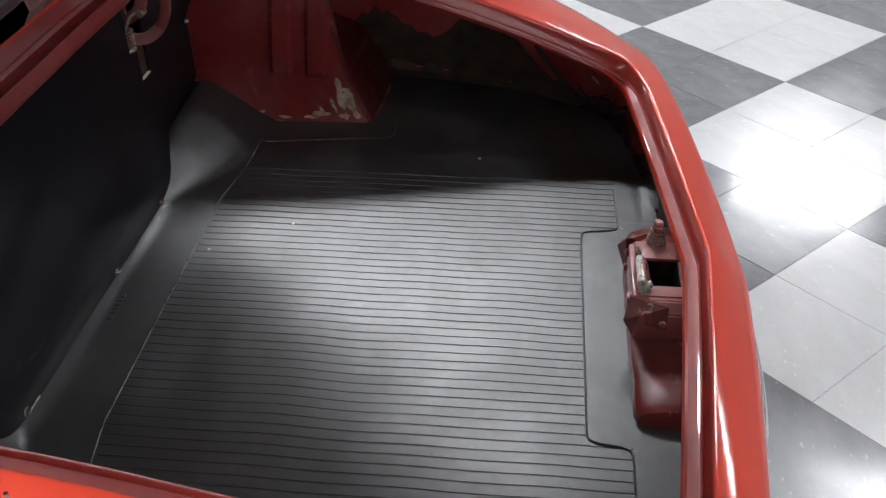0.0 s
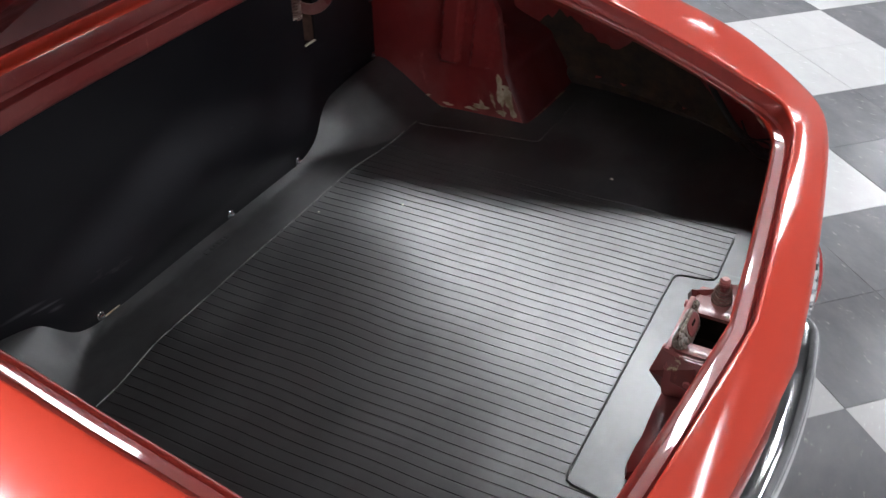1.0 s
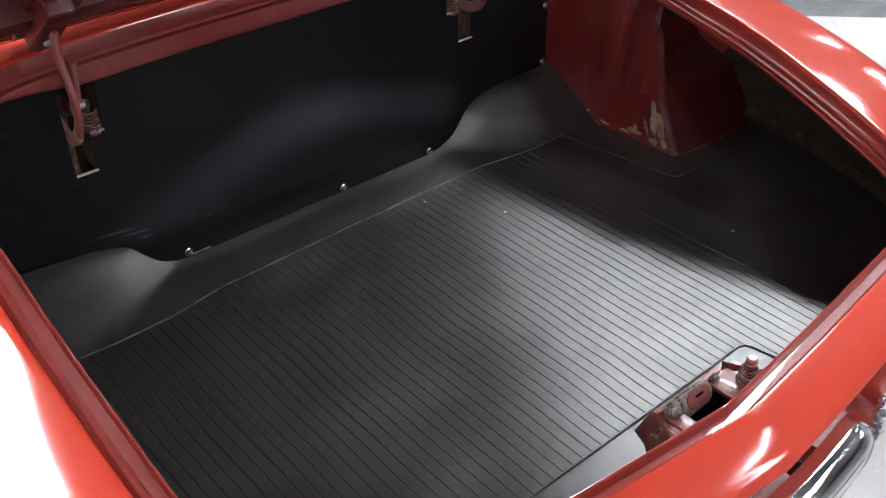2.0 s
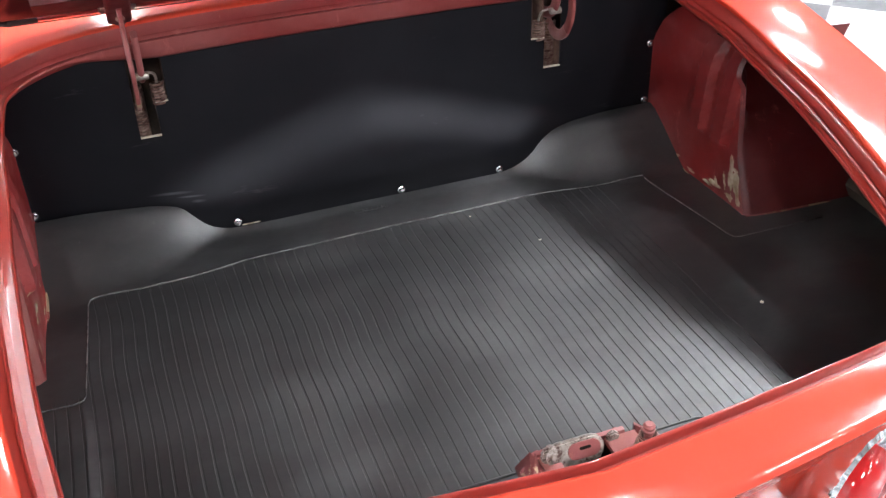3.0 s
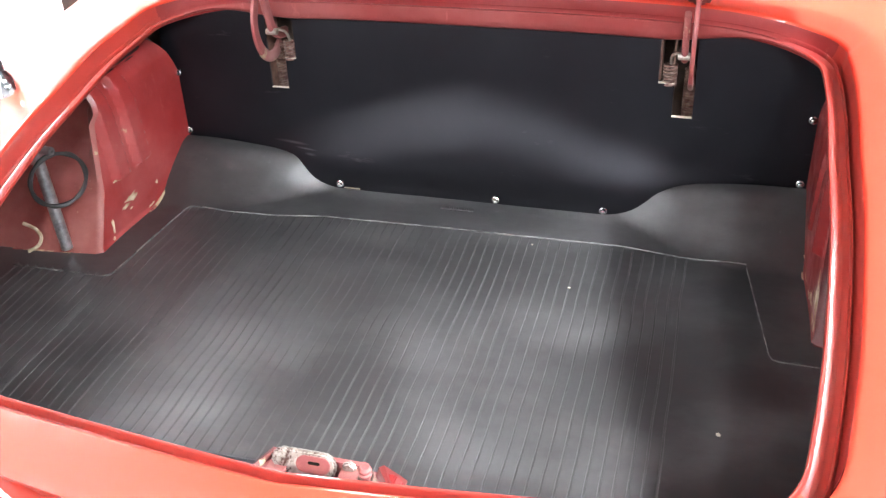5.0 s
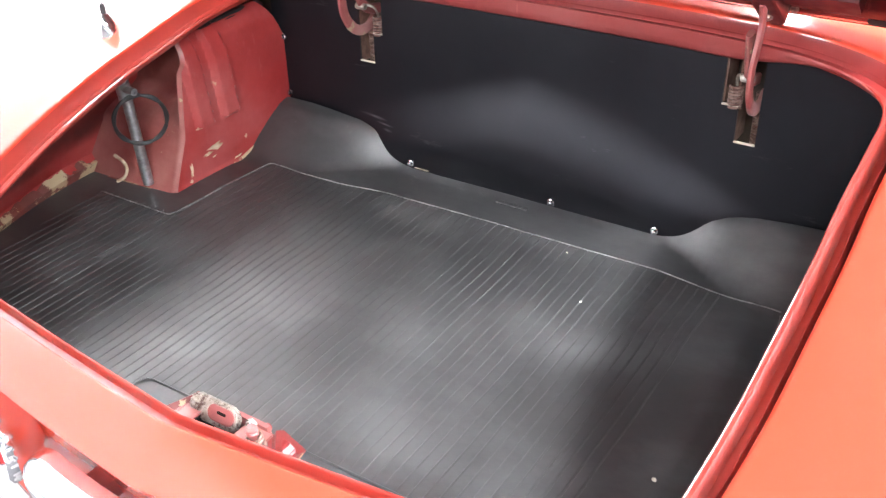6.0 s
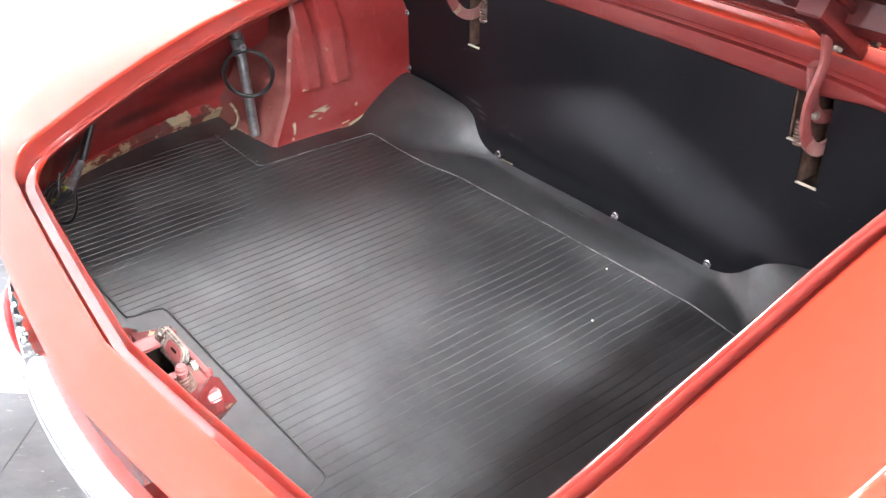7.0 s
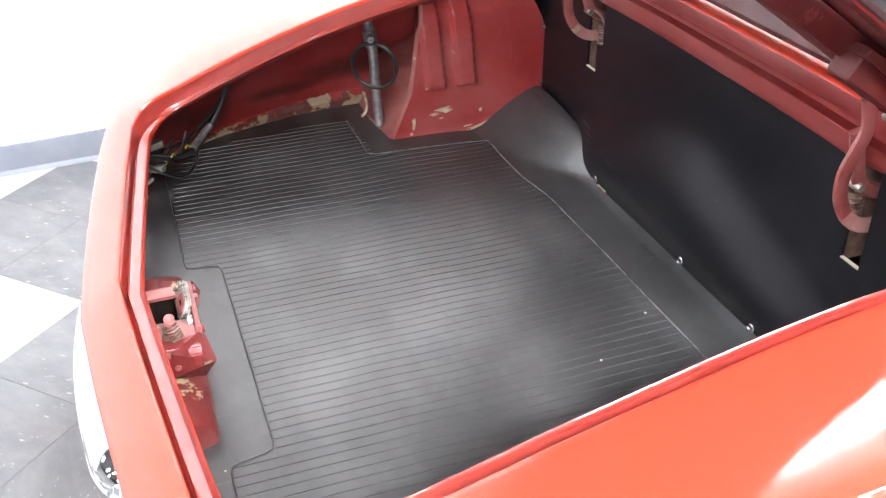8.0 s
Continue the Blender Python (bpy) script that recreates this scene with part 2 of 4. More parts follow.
def box(x0, x1, y0, y1, z0, z1, bevel=0.002, seg=2, m=None):
    bm = bmesh.new()
    bmesh.ops.create_cube(bm, size=1)
    bmesh.ops.transform(bm, verts=bm.verts, matrix=Matrix.Translation(((x0 + x1) / 2, (y0 + y1) / 2, (z0 + z1) / 2)) @ Matrix.Diagonal((x1 - x0, y1 - y0, z1 - z0, 1)))
    if bevel:
        bmesh.ops.bevel(bm, geom=bm.edges[:], offset=bevel, segments=seg, affect="EDGES", profile=0.6)
    if m:
        bmesh.ops.transform(bm, verts=bm.verts, matrix=m)
    return bm


def smooth_path(points, steps=8):
    pts = [Vector(p) for p in points]
    out = []
    for i in range(len(pts) - 1):
        p0, p1, p2, p3 = pts[max(i - 1, 0)], pts[i], pts[i + 1], pts[min(i + 2, len(pts) - 1)]
        for k in range(steps):
            t = k / steps
            out.append(0.5 * (2 * p1 + (p2 - p0) * t + (2 * p0 - 5 * p1 + 4 * p2 - p3) * t * t + (3 * p1 - p0 - 3 * p2 + p3) * t ** 3))
    return out + [pts[-1]]


def tube(points, radius, sides=8, flat=None, up=(0, 0, 1), caps=True):
    """A tube along points; radius a number or a function of 0..1; flat: (half width along up-cross, half height)."""
    bm = bmesh.new()
    pts = [Vector(p) for p in points]
    rings, side = [], None
    for i, p in enumerate(pts):
        d = (pts[min(i + 1, len(pts) - 1)] - pts[max(i - 1, 0)]).normalized()
        if side is None or flat:
            side = d.cross(Vector(up))
            if side.length < 1e-4:
                side = d.cross(Vector((1, 0, 0)))
        side = (side - d * side.dot(d)).normalized()
        top = side.cross(d)
        r = radius(i / (len(pts) - 1)) if callable(radius) else radius
        a, b = flat if flat else (r, r)
        ring = []
        for k in range(sides):
            w = 2 * math.pi * (k + 0.5) / sides
            if flat:
                c, s = math.cos(w), math.sin(w)
                q = 1 / max(abs(c), abs(s)) ** 0.8
                ring.append(bm.verts.new(p + side * a * c * q + top * b * s * q))
            else:
                ring.append(bm.verts.new(p + side * a * math.cos(w) + top * b * math.sin(w)))
        rings.append(ring)
    for u, v in zip(rings, rings[1:]):
        for k in range(sides):
            bm.faces.new((u[k], u[(k + 1) % sides], v[(k + 1) % sides], v[k]))
    if caps:
        bm.faces.new(rings[0][::-1])
        bm.faces.new(rings[-1])
    return bm


def lathe(profile, sides=20, m=None):
    """Turns (radius, height) pairs round z."""
    bm = bmesh.new()
    rings = [[bm.verts.new((max(r, 1e-5) * math.cos(2 * math.pi * k / sides), max(r, 1e-5) * math.sin(2 * math.pi * k / sides), z)) for k in range(sides)] for r, z in profile]
    for u, v in zip(rings, rings[1:]):
        for k in range(sides):
            bm.faces.new((u[k], u[(k + 1) % sides], v[(k + 1) % sides], v[k]))
    bm.faces.new(rings[0][::-1])
    bm.faces.new(rings[-1])
    if m:
        bmesh.ops.transform(bm, verts=bm.verts, matrix=m)
    return bm


def coil(x, y, z0, z1, radius, wire, turns, steps=14):
    n = int(turns * steps)
    return tube([(x + radius * math.cos(2 * math.pi * i / steps), y + radius * math.sin(2 * math.pi * i / steps), z0 + (z1 - z0) * i / n) for i in range(n + 1)], wire, 6)


def grid(rows, closed=False):
    """A sheet through rows of points."""
    bm = bmesh.new()
    vs = [[bm.verts.new(p) for p in r] for r in rows]
    for u, v in zip(vs, vs[1:]):
        n = len(u)
        for k in range(n if closed else n - 1):
            bm.faces.new((u[k], u[(k + 1) % n], v[(k + 1) % n], v[k]))
    return bm


def thing(name, at, label, category, group="", kind=""):
    ob = new(name)
    ob.empty_display_size = 0.1
    ob.location = at
    return tagged(ob, label, category, group, kind)


def under(parent, ob):
    ob.parent = parent
    ob.matrix_parent_inverse = parent.matrix_basis.inverted()
    return ob


def bit(name, bm, mat, parent, label="", **k):
    """A part given in world coordinates."""
    ob = part(name, bm, mat, None, label, **k)
    ob.parent = parent
    if parent and not parent.parent:
        ob.matrix_parent_inverse = Matrix.Translation(parent.location).inverted()
    return ob


def smoothstep(a, b, v):
    t = min(max((v - a) / (b - a), 0.0), 1.0)
    return t * t * (3 - 2 * t)


# ---- the showroom ----
WALL_X = -1.85
ROOM = (WALL_X - 0.75, 9.5, -7.5, 6.5, 3.7)


def slab(name, label, x0, x1, y0, y1, z0, z1, mat, category):
    return tagged(part(name, box(x0, x1, y0, y1, z0, z1, 0), mat, smooth=False), label, category, kind="structure")


x0, x1, y0, y1, top = ROOM
floor = slab("floor", "checkered grey and pale vinyl showroom floor", x0 - 0.2, x1 + 0.2, y0 - 0.2, y1 + 0.2, GROUND - 0.1, GROUND - 0.002, SCREED, "floor")
# ceiling and far walls out of view, toned down to cut bounced light
slab("ceiling", "unseen ceiling, kept dark to hold down bounced light", x0 - 0.2, x1 + 0.2, y0 - 0.2, y1 + 0.2, top, top + 0.1, CEIL, "ceiling")
wall_west = slab("wall_west", "plain white painted showroom wall", WALL_X - 0.15, WALL_X, y0 - 0.4, y1 + 0.4, GROUND, top, WALL, "wall")
slab("wall_east", "unseen plain wall closing the room, grey to limit bounced light", x1, x1 + 0.15, y0, y1, GROUND, top, FAR_WALL, "wall")
slab("wall_south", "unseen plain wall closing the room, grey to limit bounced light", x0, x1, y0 - 0.15, y0, GROUND, top, FAR_WALL, "wall")
slab("wall_north", "unseen plain wall closing the room, grey to limit bounced light", x0, x1, y1, y1 + 0.15, GROUND, top, FAR_WALL, "wall")


def baseboard():
    prof = [(0.0, 0.0), (0.014, 0.0), (0.012, 0.006), (0.006, 0.014), (0.005, 0.088), (0.003, 0.094), (0.0, 0.096)]
    rows = [[(WALL_X + dx, y, GROUND + dz) for y in (y0 - 0.4, y1 + 0.4)] for dx, dz in prof]
    return tagged(part("baseboard", grid(rows), BASE), "grey vinyl cove base along the white wall", "baseboard", kind="structure")


# the white wall runs a little askew to the car
ASKEW = Matrix.Translation((WALL_X, -1.05, 0)) @ Matrix.Rotation(radians(4.0), 4, "Z") @ Matrix.Translation((-WALL_X - 0.028, 1.05, 0))
for ob in (wall_west, baseboard()):
    ob.matrix_basis = ASKEW

# ceiling light panels, out of view; y 3.2, -4.3, -5.6 are added fill
LIGHTS = [(3.15, 1.15, 0.24), (3.15, -0.15, 0.24), (3.5, -2.8, 0.10), (7.1, -3.2, 0.15), (7.5, -3.2, 0.15), (4.4, -5.6, 0.12), (-0.55, 0.45, 0.30), (-0.5, 3.2, 0.15), (1.75, -4.3, 0.20), (-0.95, -4.3, 0.09)]


def light_panel(x, y, w, h=0.60):
    t = thing("ceiling_light", (x, y, top), "white metal ceiling light with a long lit diffuser, out of view", "ceiling light", "rows of ceiling lights")
    frame_bm = joined(box(x - w - 0.03, x - w, y - h - 0.03, y + h + 0.03, top - 0.05, top, 0.004), box(x + w, x + w + 0.03, y - h - 0.03, y + h + 0.03, top - 0.05, top, 0.004),
                      box(x - w, x + w, y - h - 0.03, y - h, top - 0.05, top, 0.004), box(x - w, x + w, y + h, y + h + 0.03, top - 0.05, top, 0.004))
    bit("housing", frame_bm, HOUSING, t)
    bit("diffuser", box(x - w, x + w, y - h, y + h, top - 0.035, top - 0.025, 0), BRIGHT_LAMP if x > 2.5 else LAMP, t, "lit white diffuser", smooth=False)
    return t


for p in LIGHTS:
    light_panel(*p)
for x, y in ((4.3, -0.3), (5.2, 1.3), (5.4, -1.5), (6.6, 0.1), (4.6, 2.7), (6.4, 2.4), (7.8, 1.4), (8.4, -0.9), (5.8, 4.0), (7.6, 3.4)):
    light_panel(x, y, 0.09, 0.18)


# ---- the car ----
car = thing("car", (XC, 0, GROUND), "red vintage car with its boot lid standing open", "car")

# right half of the boot opening, front middle to rear middle: x from the middle line, y, z of the rim's inner edge
RIM = [(0, -0.017, 0.933), (0.20, -0.017, 0.932), (0.36, -0.019, 0.927), (0.442, -0.026, 0.919), (0.494, -0.043, 0.909), (0.524, -0.072, 0.901),
       (0.533, -0.105, 0.892), (0.535, -0.20, 0.883), (0.534, -0.30, 0.864), (0.535, -0.40, 0.842), (0.532, -0.502, 0.814), (0.527, -0.603, 0.781),
       (0.518, -0.685, 0.752), (0.508, -0.737, 0.732), (0.480, -0.769, 0.719), (0.428, -0.780, 0.715), (0.306, -0.794, 0.713), (0.153, -0.810, 0.712), (0, -0.824, 0.712)]
# where the body turns down, point for point
EDGE = [(0, 0.40, 0.985), (0.22, 0.40, 0.984), (0.40, 0.40, 0.978), (0.53, 0.38, 0.967), (0.63, 0.34, 0.953), (0.699, 0.26, 0.938),
        (0.726, 0.12, 0.922), (0.733, -0.08, 0.900), (0.732, -0.24, 0.875), (0.728, -0.388, 0.848), (0.719, -0.53, 0.818), (0.707, -0.645, 0.785),
        (0.684, -0.722, 0.756), (0.655, -0.780, 0.733), (0.608, -0.822, 0.722), (0.53, -0.848, 0.714), (0.364, -0.873, 0.706), (0.178, -0.894, 0.697), (0, -0.908, 0.690)]


def full_loop(half, steps=6):
    pts = smooth_path(half, steps)
    left = [Vector((-p.x, p.y, p.z)) for p in pts[1:-1]][::-1]
    return [Vector((p.x + XC, p.y, p.z)) for p in pts + left]


def outward(loop):
    n = len(loop)
    out = []
    for i in range(n):
        d = loop[(i + 1) % n] - loop[i - 1]
        out.append(Vector((-d.y, d.x, 0)).normalized())
    if (loop[0] + out[0]).y < loop[0].y:
        out = [-o for o in out]
    return out


rim, edge = full_loop(RIM), full_loop(EDGE)
rim_out, edge_out = outward(rim), outward(edge)
edge = [p - n * 0.009 for p, n in zip(edge, edge_out)]


def ring(d, dz, front_dz=0.0):
    """A line round the rim, d outside it; the gutter is wider and the flange deeper along the front, narrower along the tail, deepest at the sides."""
    out = []
    for p, n in zip(rim, rim_out):
        f, back = smoothstep(0.2, 0.95, n.y), smoothstep(0.5, 0.95, -n.y)
        wide = d + max(0.0, d - 0.012) * 1.15 * f - 0.2 * d * back
        lift = 0.009 * smoothstep(0.028, 0.036, d) * (1 - f) * (1 - 0.6 * back)
        deep = f * (1 - smoothstep(0.30, 0.47, abs(p.x - XC))) + 0.5 * back
        out.append(p + n * wide + Vector((0, 0, dz + lift + front_dz * deep)))
    return out


def body_rows():
    rows = [ring(0.016, -0.010, -0.020), ring(0.005, -0.007, -0.023), ring(0.001, -0.005, -0.021), ring(0.0, -0.003, -0.013), ring(0.0006, -0.001), ring(0.002, 0.0),
            ring(0.0036, -0.001), ring(0.005, -0.0050), ring(0.0062, -0.0100), ring(0.0078, -0.0120), ring(0.016, -0.0120), ring(0.0235, -0.0110),
            ring(0.0246, -0.0066), ring(0.0256, -0.0052), ring(0.0266, -0.0064), ring(0.0285, -0.0120), ring(0.0325, -0.0030), ring(0.0346, 0.006), ring(0.0352, 0.0088), ring(0.0366, 0.0104), ring(0.0395, 0.0110)]
    crest = rows[-1]
    for t in (0.04, 0.08, 0.12, 0.16, 0.2, 0.26, 0.34, 0.44, 0.55, 0.66, 0.78, 0.9):
        rows.append([a.lerp(b, t) + Vector((0, 0, 0.008 * t * (1 - t))) for a, b in zip(crest, edge)])
    for d, dz in ((0.0, 0.0), (0.006, -0.004), (0.010, -0.012)):
        rows.append([p + n * d + Vector((0, 0, dz)) for p, n in zip(edge, edge_out)])
    # flanks swell outwards, the tail tucks in under the edge
    for drop, side, tail in ((0.03, 0.024, 0.004), (0.06, 0.042, -0.012), (0.12, 0.066, -0.030), (0.20, 0.082, -0.045), (0.30, 0.086, -0.050), (0.40, 0.076, -0.040), (0.50, 0.05, -0.06)):
        row = []
        for p, n in zip(edge, edge_out):
            back = smoothstep(0.3, 0.9, -n.y)
            front = max(n.y, 0)
            z = p.z - drop * (1 - 0.15 * back) - front * 0.02
            row.append(p + n * (side * (1 - back) * (1 - front) + tail * back) + Vector((0, 0, z - p.z)))
        rows.append(row)
    return rows


def flange_and_body():
    rows = body_rows()
    cut = 17
    ob = bit("body", grid(rows[cut:], closed=True), PAINT, car, "glossy orange-red painted body panels", angle=50)
    n = len(rim)
    front = [i for i in range(-n // 2, n // 2) if rim_out[i].y > 0.62]
    a, b = min(front), max(front)
    bit("front_gutter", grid([[rows[j][i] for i in range(a, b + 1)] for j in range(5, cut + 1)]), FRONT_GUTTER, ob, "dull red gutter below the lid's hinge edge, darkened for the lid's shade", angle=50)
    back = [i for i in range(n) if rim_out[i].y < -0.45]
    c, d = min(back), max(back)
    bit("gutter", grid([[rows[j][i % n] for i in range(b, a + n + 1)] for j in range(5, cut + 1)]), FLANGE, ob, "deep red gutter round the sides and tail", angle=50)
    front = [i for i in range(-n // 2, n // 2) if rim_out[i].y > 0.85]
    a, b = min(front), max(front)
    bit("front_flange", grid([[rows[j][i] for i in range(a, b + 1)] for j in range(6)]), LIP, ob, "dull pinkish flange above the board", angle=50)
    for name, i0, i1, paint, label in (("side_flange", b, c, FLANGE, "red flange along the side"), ("tail_flange", c, d, TAIL_FLANGE, "flange along the tail, brightened to orange-red for the light it gathers"), ("side_flange", d, a + n, FLANGE, "red flange along the side")):
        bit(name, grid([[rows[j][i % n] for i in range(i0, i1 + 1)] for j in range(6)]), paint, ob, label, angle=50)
    return ob


body = flange_and_body()

# cabin behind the boot: plain rear window, pillars and roof
def cabin():
    def at(x, y, z):
        return (XC + x, y, z)
    glass = grid([[at(s * 0.50, 0.42, 0.985) for s in (-1, -0.5, 0, 0.5, 1)], [at(s * 0.47, 0.60, 1.13) for s in (-1, -0.5, 0, 0.5, 1)], [at(s * 0.44, 0.80, 1.25) for s in (-1, -0.5, 0, 0.5, 1)]])
    bit("rear_window", glass, GLASS, car, "dark sloping rear window glass")
    roof = [[at(s * w, y, z - 0.05 * abs(s) ** 3) for s in (-1, -0.8, -0.4, 0, 0.4, 0.8, 1)] for y, z, w in ((0.80, 1.255, 0.52), (0.95, 1.29, 0.53), (1.30, 1.30, 0.53))]
    bit("roof", grid(roof), PAINT, car)
    for s in (-1, 1):
        pil = grid([[at(s * 0.50, 0.42, 0.988), at(s * 0.60, 0.40, 0.975), at(s * 0.70, 0.30, 0.935)], [at(s * 0.47, 0.60, 1.135), at(s * 0.56, 0.58, 1.11), at(s * 0.68, 0.62, 0.96)],
                    [at(s * 0.44, 0.80, 1.255), at(s * 0.52, 0.80, 1.21), at(s * 0.66, 0.95, 0.98)], [at(s * 0.44, 1.30, 1.30), at(s * 0.53, 1.30, 1.25), at(s * 0.66, 1.30, 0.99)]])
        bit("rear_pillar", pil, PAINT, car)
    for s in (-1, 1):
        flank = grid([[at(s * 0.70, 0.26, 0.942), at(s * 0.66, 0.95, 0.98), at(s * 0.66, 1.30, 0.99)], [at(s * 0.76, 0.26, 0.80), at(s * 0.77, 0.95, 0.80), at(s * 0.77, 1.30, 0.80)],
                      [at(s * 0.76, 0.26, 0.36), at(s * 0.77, 0.95, 0.30), at(s * 0.77, 1.30, 0.30)]])
        bit("rear_side", flank, PAINT, car)
    for s in (-1, 1):
        w = lathe([(0.17, -0.08), (0.26, -0.085), (0.295, -0.07), (0.305, -0.03), (0.305, 0.03), (0.295, 0.07), (0.26, 0.085), (0.17, 0.08)], 32, Matrix.Translation((XC + s * 0.66, 0.14, GROUND + 0.305)) @ Matrix.Rotation(math.pi / 2, 4, "Y"))
        bit("wheel", w, TYRE, car, "black tyre under the wheel arch")


cabin()


def front_half():
    """The rest of the car, plain: roof, screen, doors, bonnet, front wheels."""
    def sheet(sections, name, mat, label=""):
        rows = []
        for y, pts in sections:
            half = [(x, y, z) for x, z in pts]
            rows.append([(XC - x, yy, z) for x, yy, z in half] + [(XC + x, yy, z) for x, yy, z in half[::-1] if x > 0])
        bit(name, grid(rows), mat, car, label, angle=40)
    sheet([(1.30, ((0.53, 1.25), (0.40, 1.285), (0.0, 1.30))), (1.75, ((0.53, 1.24), (0.40, 1.275), (0.0, 1.29))), (1.95, ((0.52, 1.20), (0.40, 1.23), (0.0, 1.245)))], "roof", PAINT)
    sheet([(1.95, ((0.52, 1.20), (0.40, 1.23), (0.0, 1.245))), (2.35, ((0.60, 0.96), (0.45, 0.985), (0.0, 1.0)))], "windscreen", GLASS, "dark windscreen glass")
    for s in (-1, 1):
        bit("side_window", grid([[(XC + s * 0.53, y, 1.24) for y in (1.30, 1.75, 1.93)], [(XC + s * 0.66, y, 0.97) for y in (1.30, 1.75, 2.30)]]), GLASS, car, "dark side window glass")
    low = ((0.70, 0.28), (0.775, 0.40), (0.79, 0.62), (0.77, 0.82), (0.66, 0.97))
    sheet([(y, low) for y in (1.30, 1.6, 2.0, 2.35)], "door_side", PAINT)
    sheet([(2.35, low + ((0.45, 0.99), (0.0, 1.0))), (2.8, ((0.70, 0.28), (0.77, 0.40), (0.78, 0.60), (0.75, 0.78), (0.62, 0.90), (0.45, 0.90), (0.0, 0.92))), (3.2, ((0.66, 0.30), (0.72, 0.40), (0.73, 0.58), (0.68, 0.70), (0.56, 0.78), (0.40, 0.78), (0.0, 0.80))), (3.32, ((0.55, 0.34), (0.60, 0.42), (0.60, 0.54), (0.56, 0.62), (0.46, 0.66), (0.32, 0.67), (0.0, 0.68))), (3.36, ((0.45, 0.38), (0.48, 0.43), (0.48, 0.52), (0.45, 0.56), (0.38, 0.58), (0.26, 0.58), (0.0, 0.58)))], "bonnet", PAINT)
    for s in (-1, 1):
        w = lathe([(0.17, -0.08), (0.26, -0.085), (0.295, -0.07), (0.305, -0.03), (0.305, 0.03), (0.295, 0.07), (0.26, 0.085), (0.17, 0.08)], 32, Matrix.Translation((XC + s * 0.68, 2.62, GROUND + 0.305)) @ Matrix.Rotation(math.pi / 2, 4, "Y"))
        bit("wheel", w, TYRE, car, "black tyre under the wheel arch")


front_half()


# ---- inside the boot: walls, wheel houses ----
# half plan of the boot's foot, from the wheel house round to the tail's middle
PLAN = smooth_path([(0.776, -0.22, 0), (0.786, -0.32, 0), (0.782, -0.42, 0), (0.762, -0.53, 0), (0.728, -0.64, 0), (0.685, -0.712, 0), (0.60, -0.778, 0), (0.45, -0.812, 0), (0.2, -0.840, 0), (0, -0.850, 0)], 14)


def foot_width(y):
    """Half width of the boot's foot at y."""
    for p, q in zip(PLAN, PLAN[1:]):
        if q.y <= y <= p.y:
            return p.x + (q.x - p.x) * (p.y - y) / max(1e-6, p.y - q.y)
    return PLAN[0].x if y > PLAN[0].y else 0.0


def inner_shell():
    # tail wall and pocket walls, one sheet from wheel house to wheel house round the back
    loop = [Vector((p.x + XC, p.y, 0)) for p in PLAN] + [Vector((XC - p.x, p.y, 0)) for p in PLAN[:-1]][::-1]
    def height(p):
        return 0.660 + 0.195 * smoothstep(-0.88, -0.28, p.y)
    rows = []
    for t in (0.0, 0.12, 0.16, 0.3, 0.6, 1.0):
        inset = 0.022 if t <= 0.12 else 0.0
        rows.append([Vector((XC + (p.x - XC) * (1 - inset - 0.10 * t), p.y * (1 - inset * 0.6), 0.575 + (height(p) - 0.575) * t)) for p in loop])
    half = len(loop) // 2
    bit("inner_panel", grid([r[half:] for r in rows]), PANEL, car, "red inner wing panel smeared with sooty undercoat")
    bit("inner_panel", grid([r[:half + 1] for r in rows]), WORN, car, "scuffed red inner wing and tail panel in the dark")
    def band(levels, wave, seed, d0, d1):
        out = []
        for t in levels:
            row = []
            for p in loop:
                inset = d0 if t <= 0.12 else d1
                h = t if t <= 0.12 else t + wave * (t - 0.12) / 0.2 * noise.noise((p.x * 8, p.y * 8, seed)) + 0.05 * noise.noise((p.x * 40, p.y * 40, seed)) + 0.04 * noise.noise((p.x * 95, p.y * 95, seed))
                row.append(Vector((XC + (p.x - XC) * (1 - inset - 0.10 * h), p.y * (1 - inset * 0.6), 0.576 + (height(p) - 0.575) * h)))
            out.append(row)
        return grid(out)
    whole = loop
    loop = whole[half:]
    bit("foot_flange", band((0.0, 0.04, 0.08, 0.115, 0.145), 0.05, 5.1, 0.028, 0.009), FOOT, car, "rusty flaking foot of the panels")
    # dark brown on the right stands in for that pocket's deep shade
    loop = whole[:half + 1]
    bit("dark_band", band((0.125, 0.2, 0.3, 0.45, 0.62), 0.25, 3.3, 0.004, 0.004), DARK_BROWN, car, "dark brown band holding the shade of the right pocket")
    bit("foot_flange", band((0.0, 0.06, 0.12, 0.16, 0.22), 0.05, 5.1, 0.028, 0.009), DARK_BROWN, car, "foot of the panels, dark brown for the pocket's shade")


inner_shell()


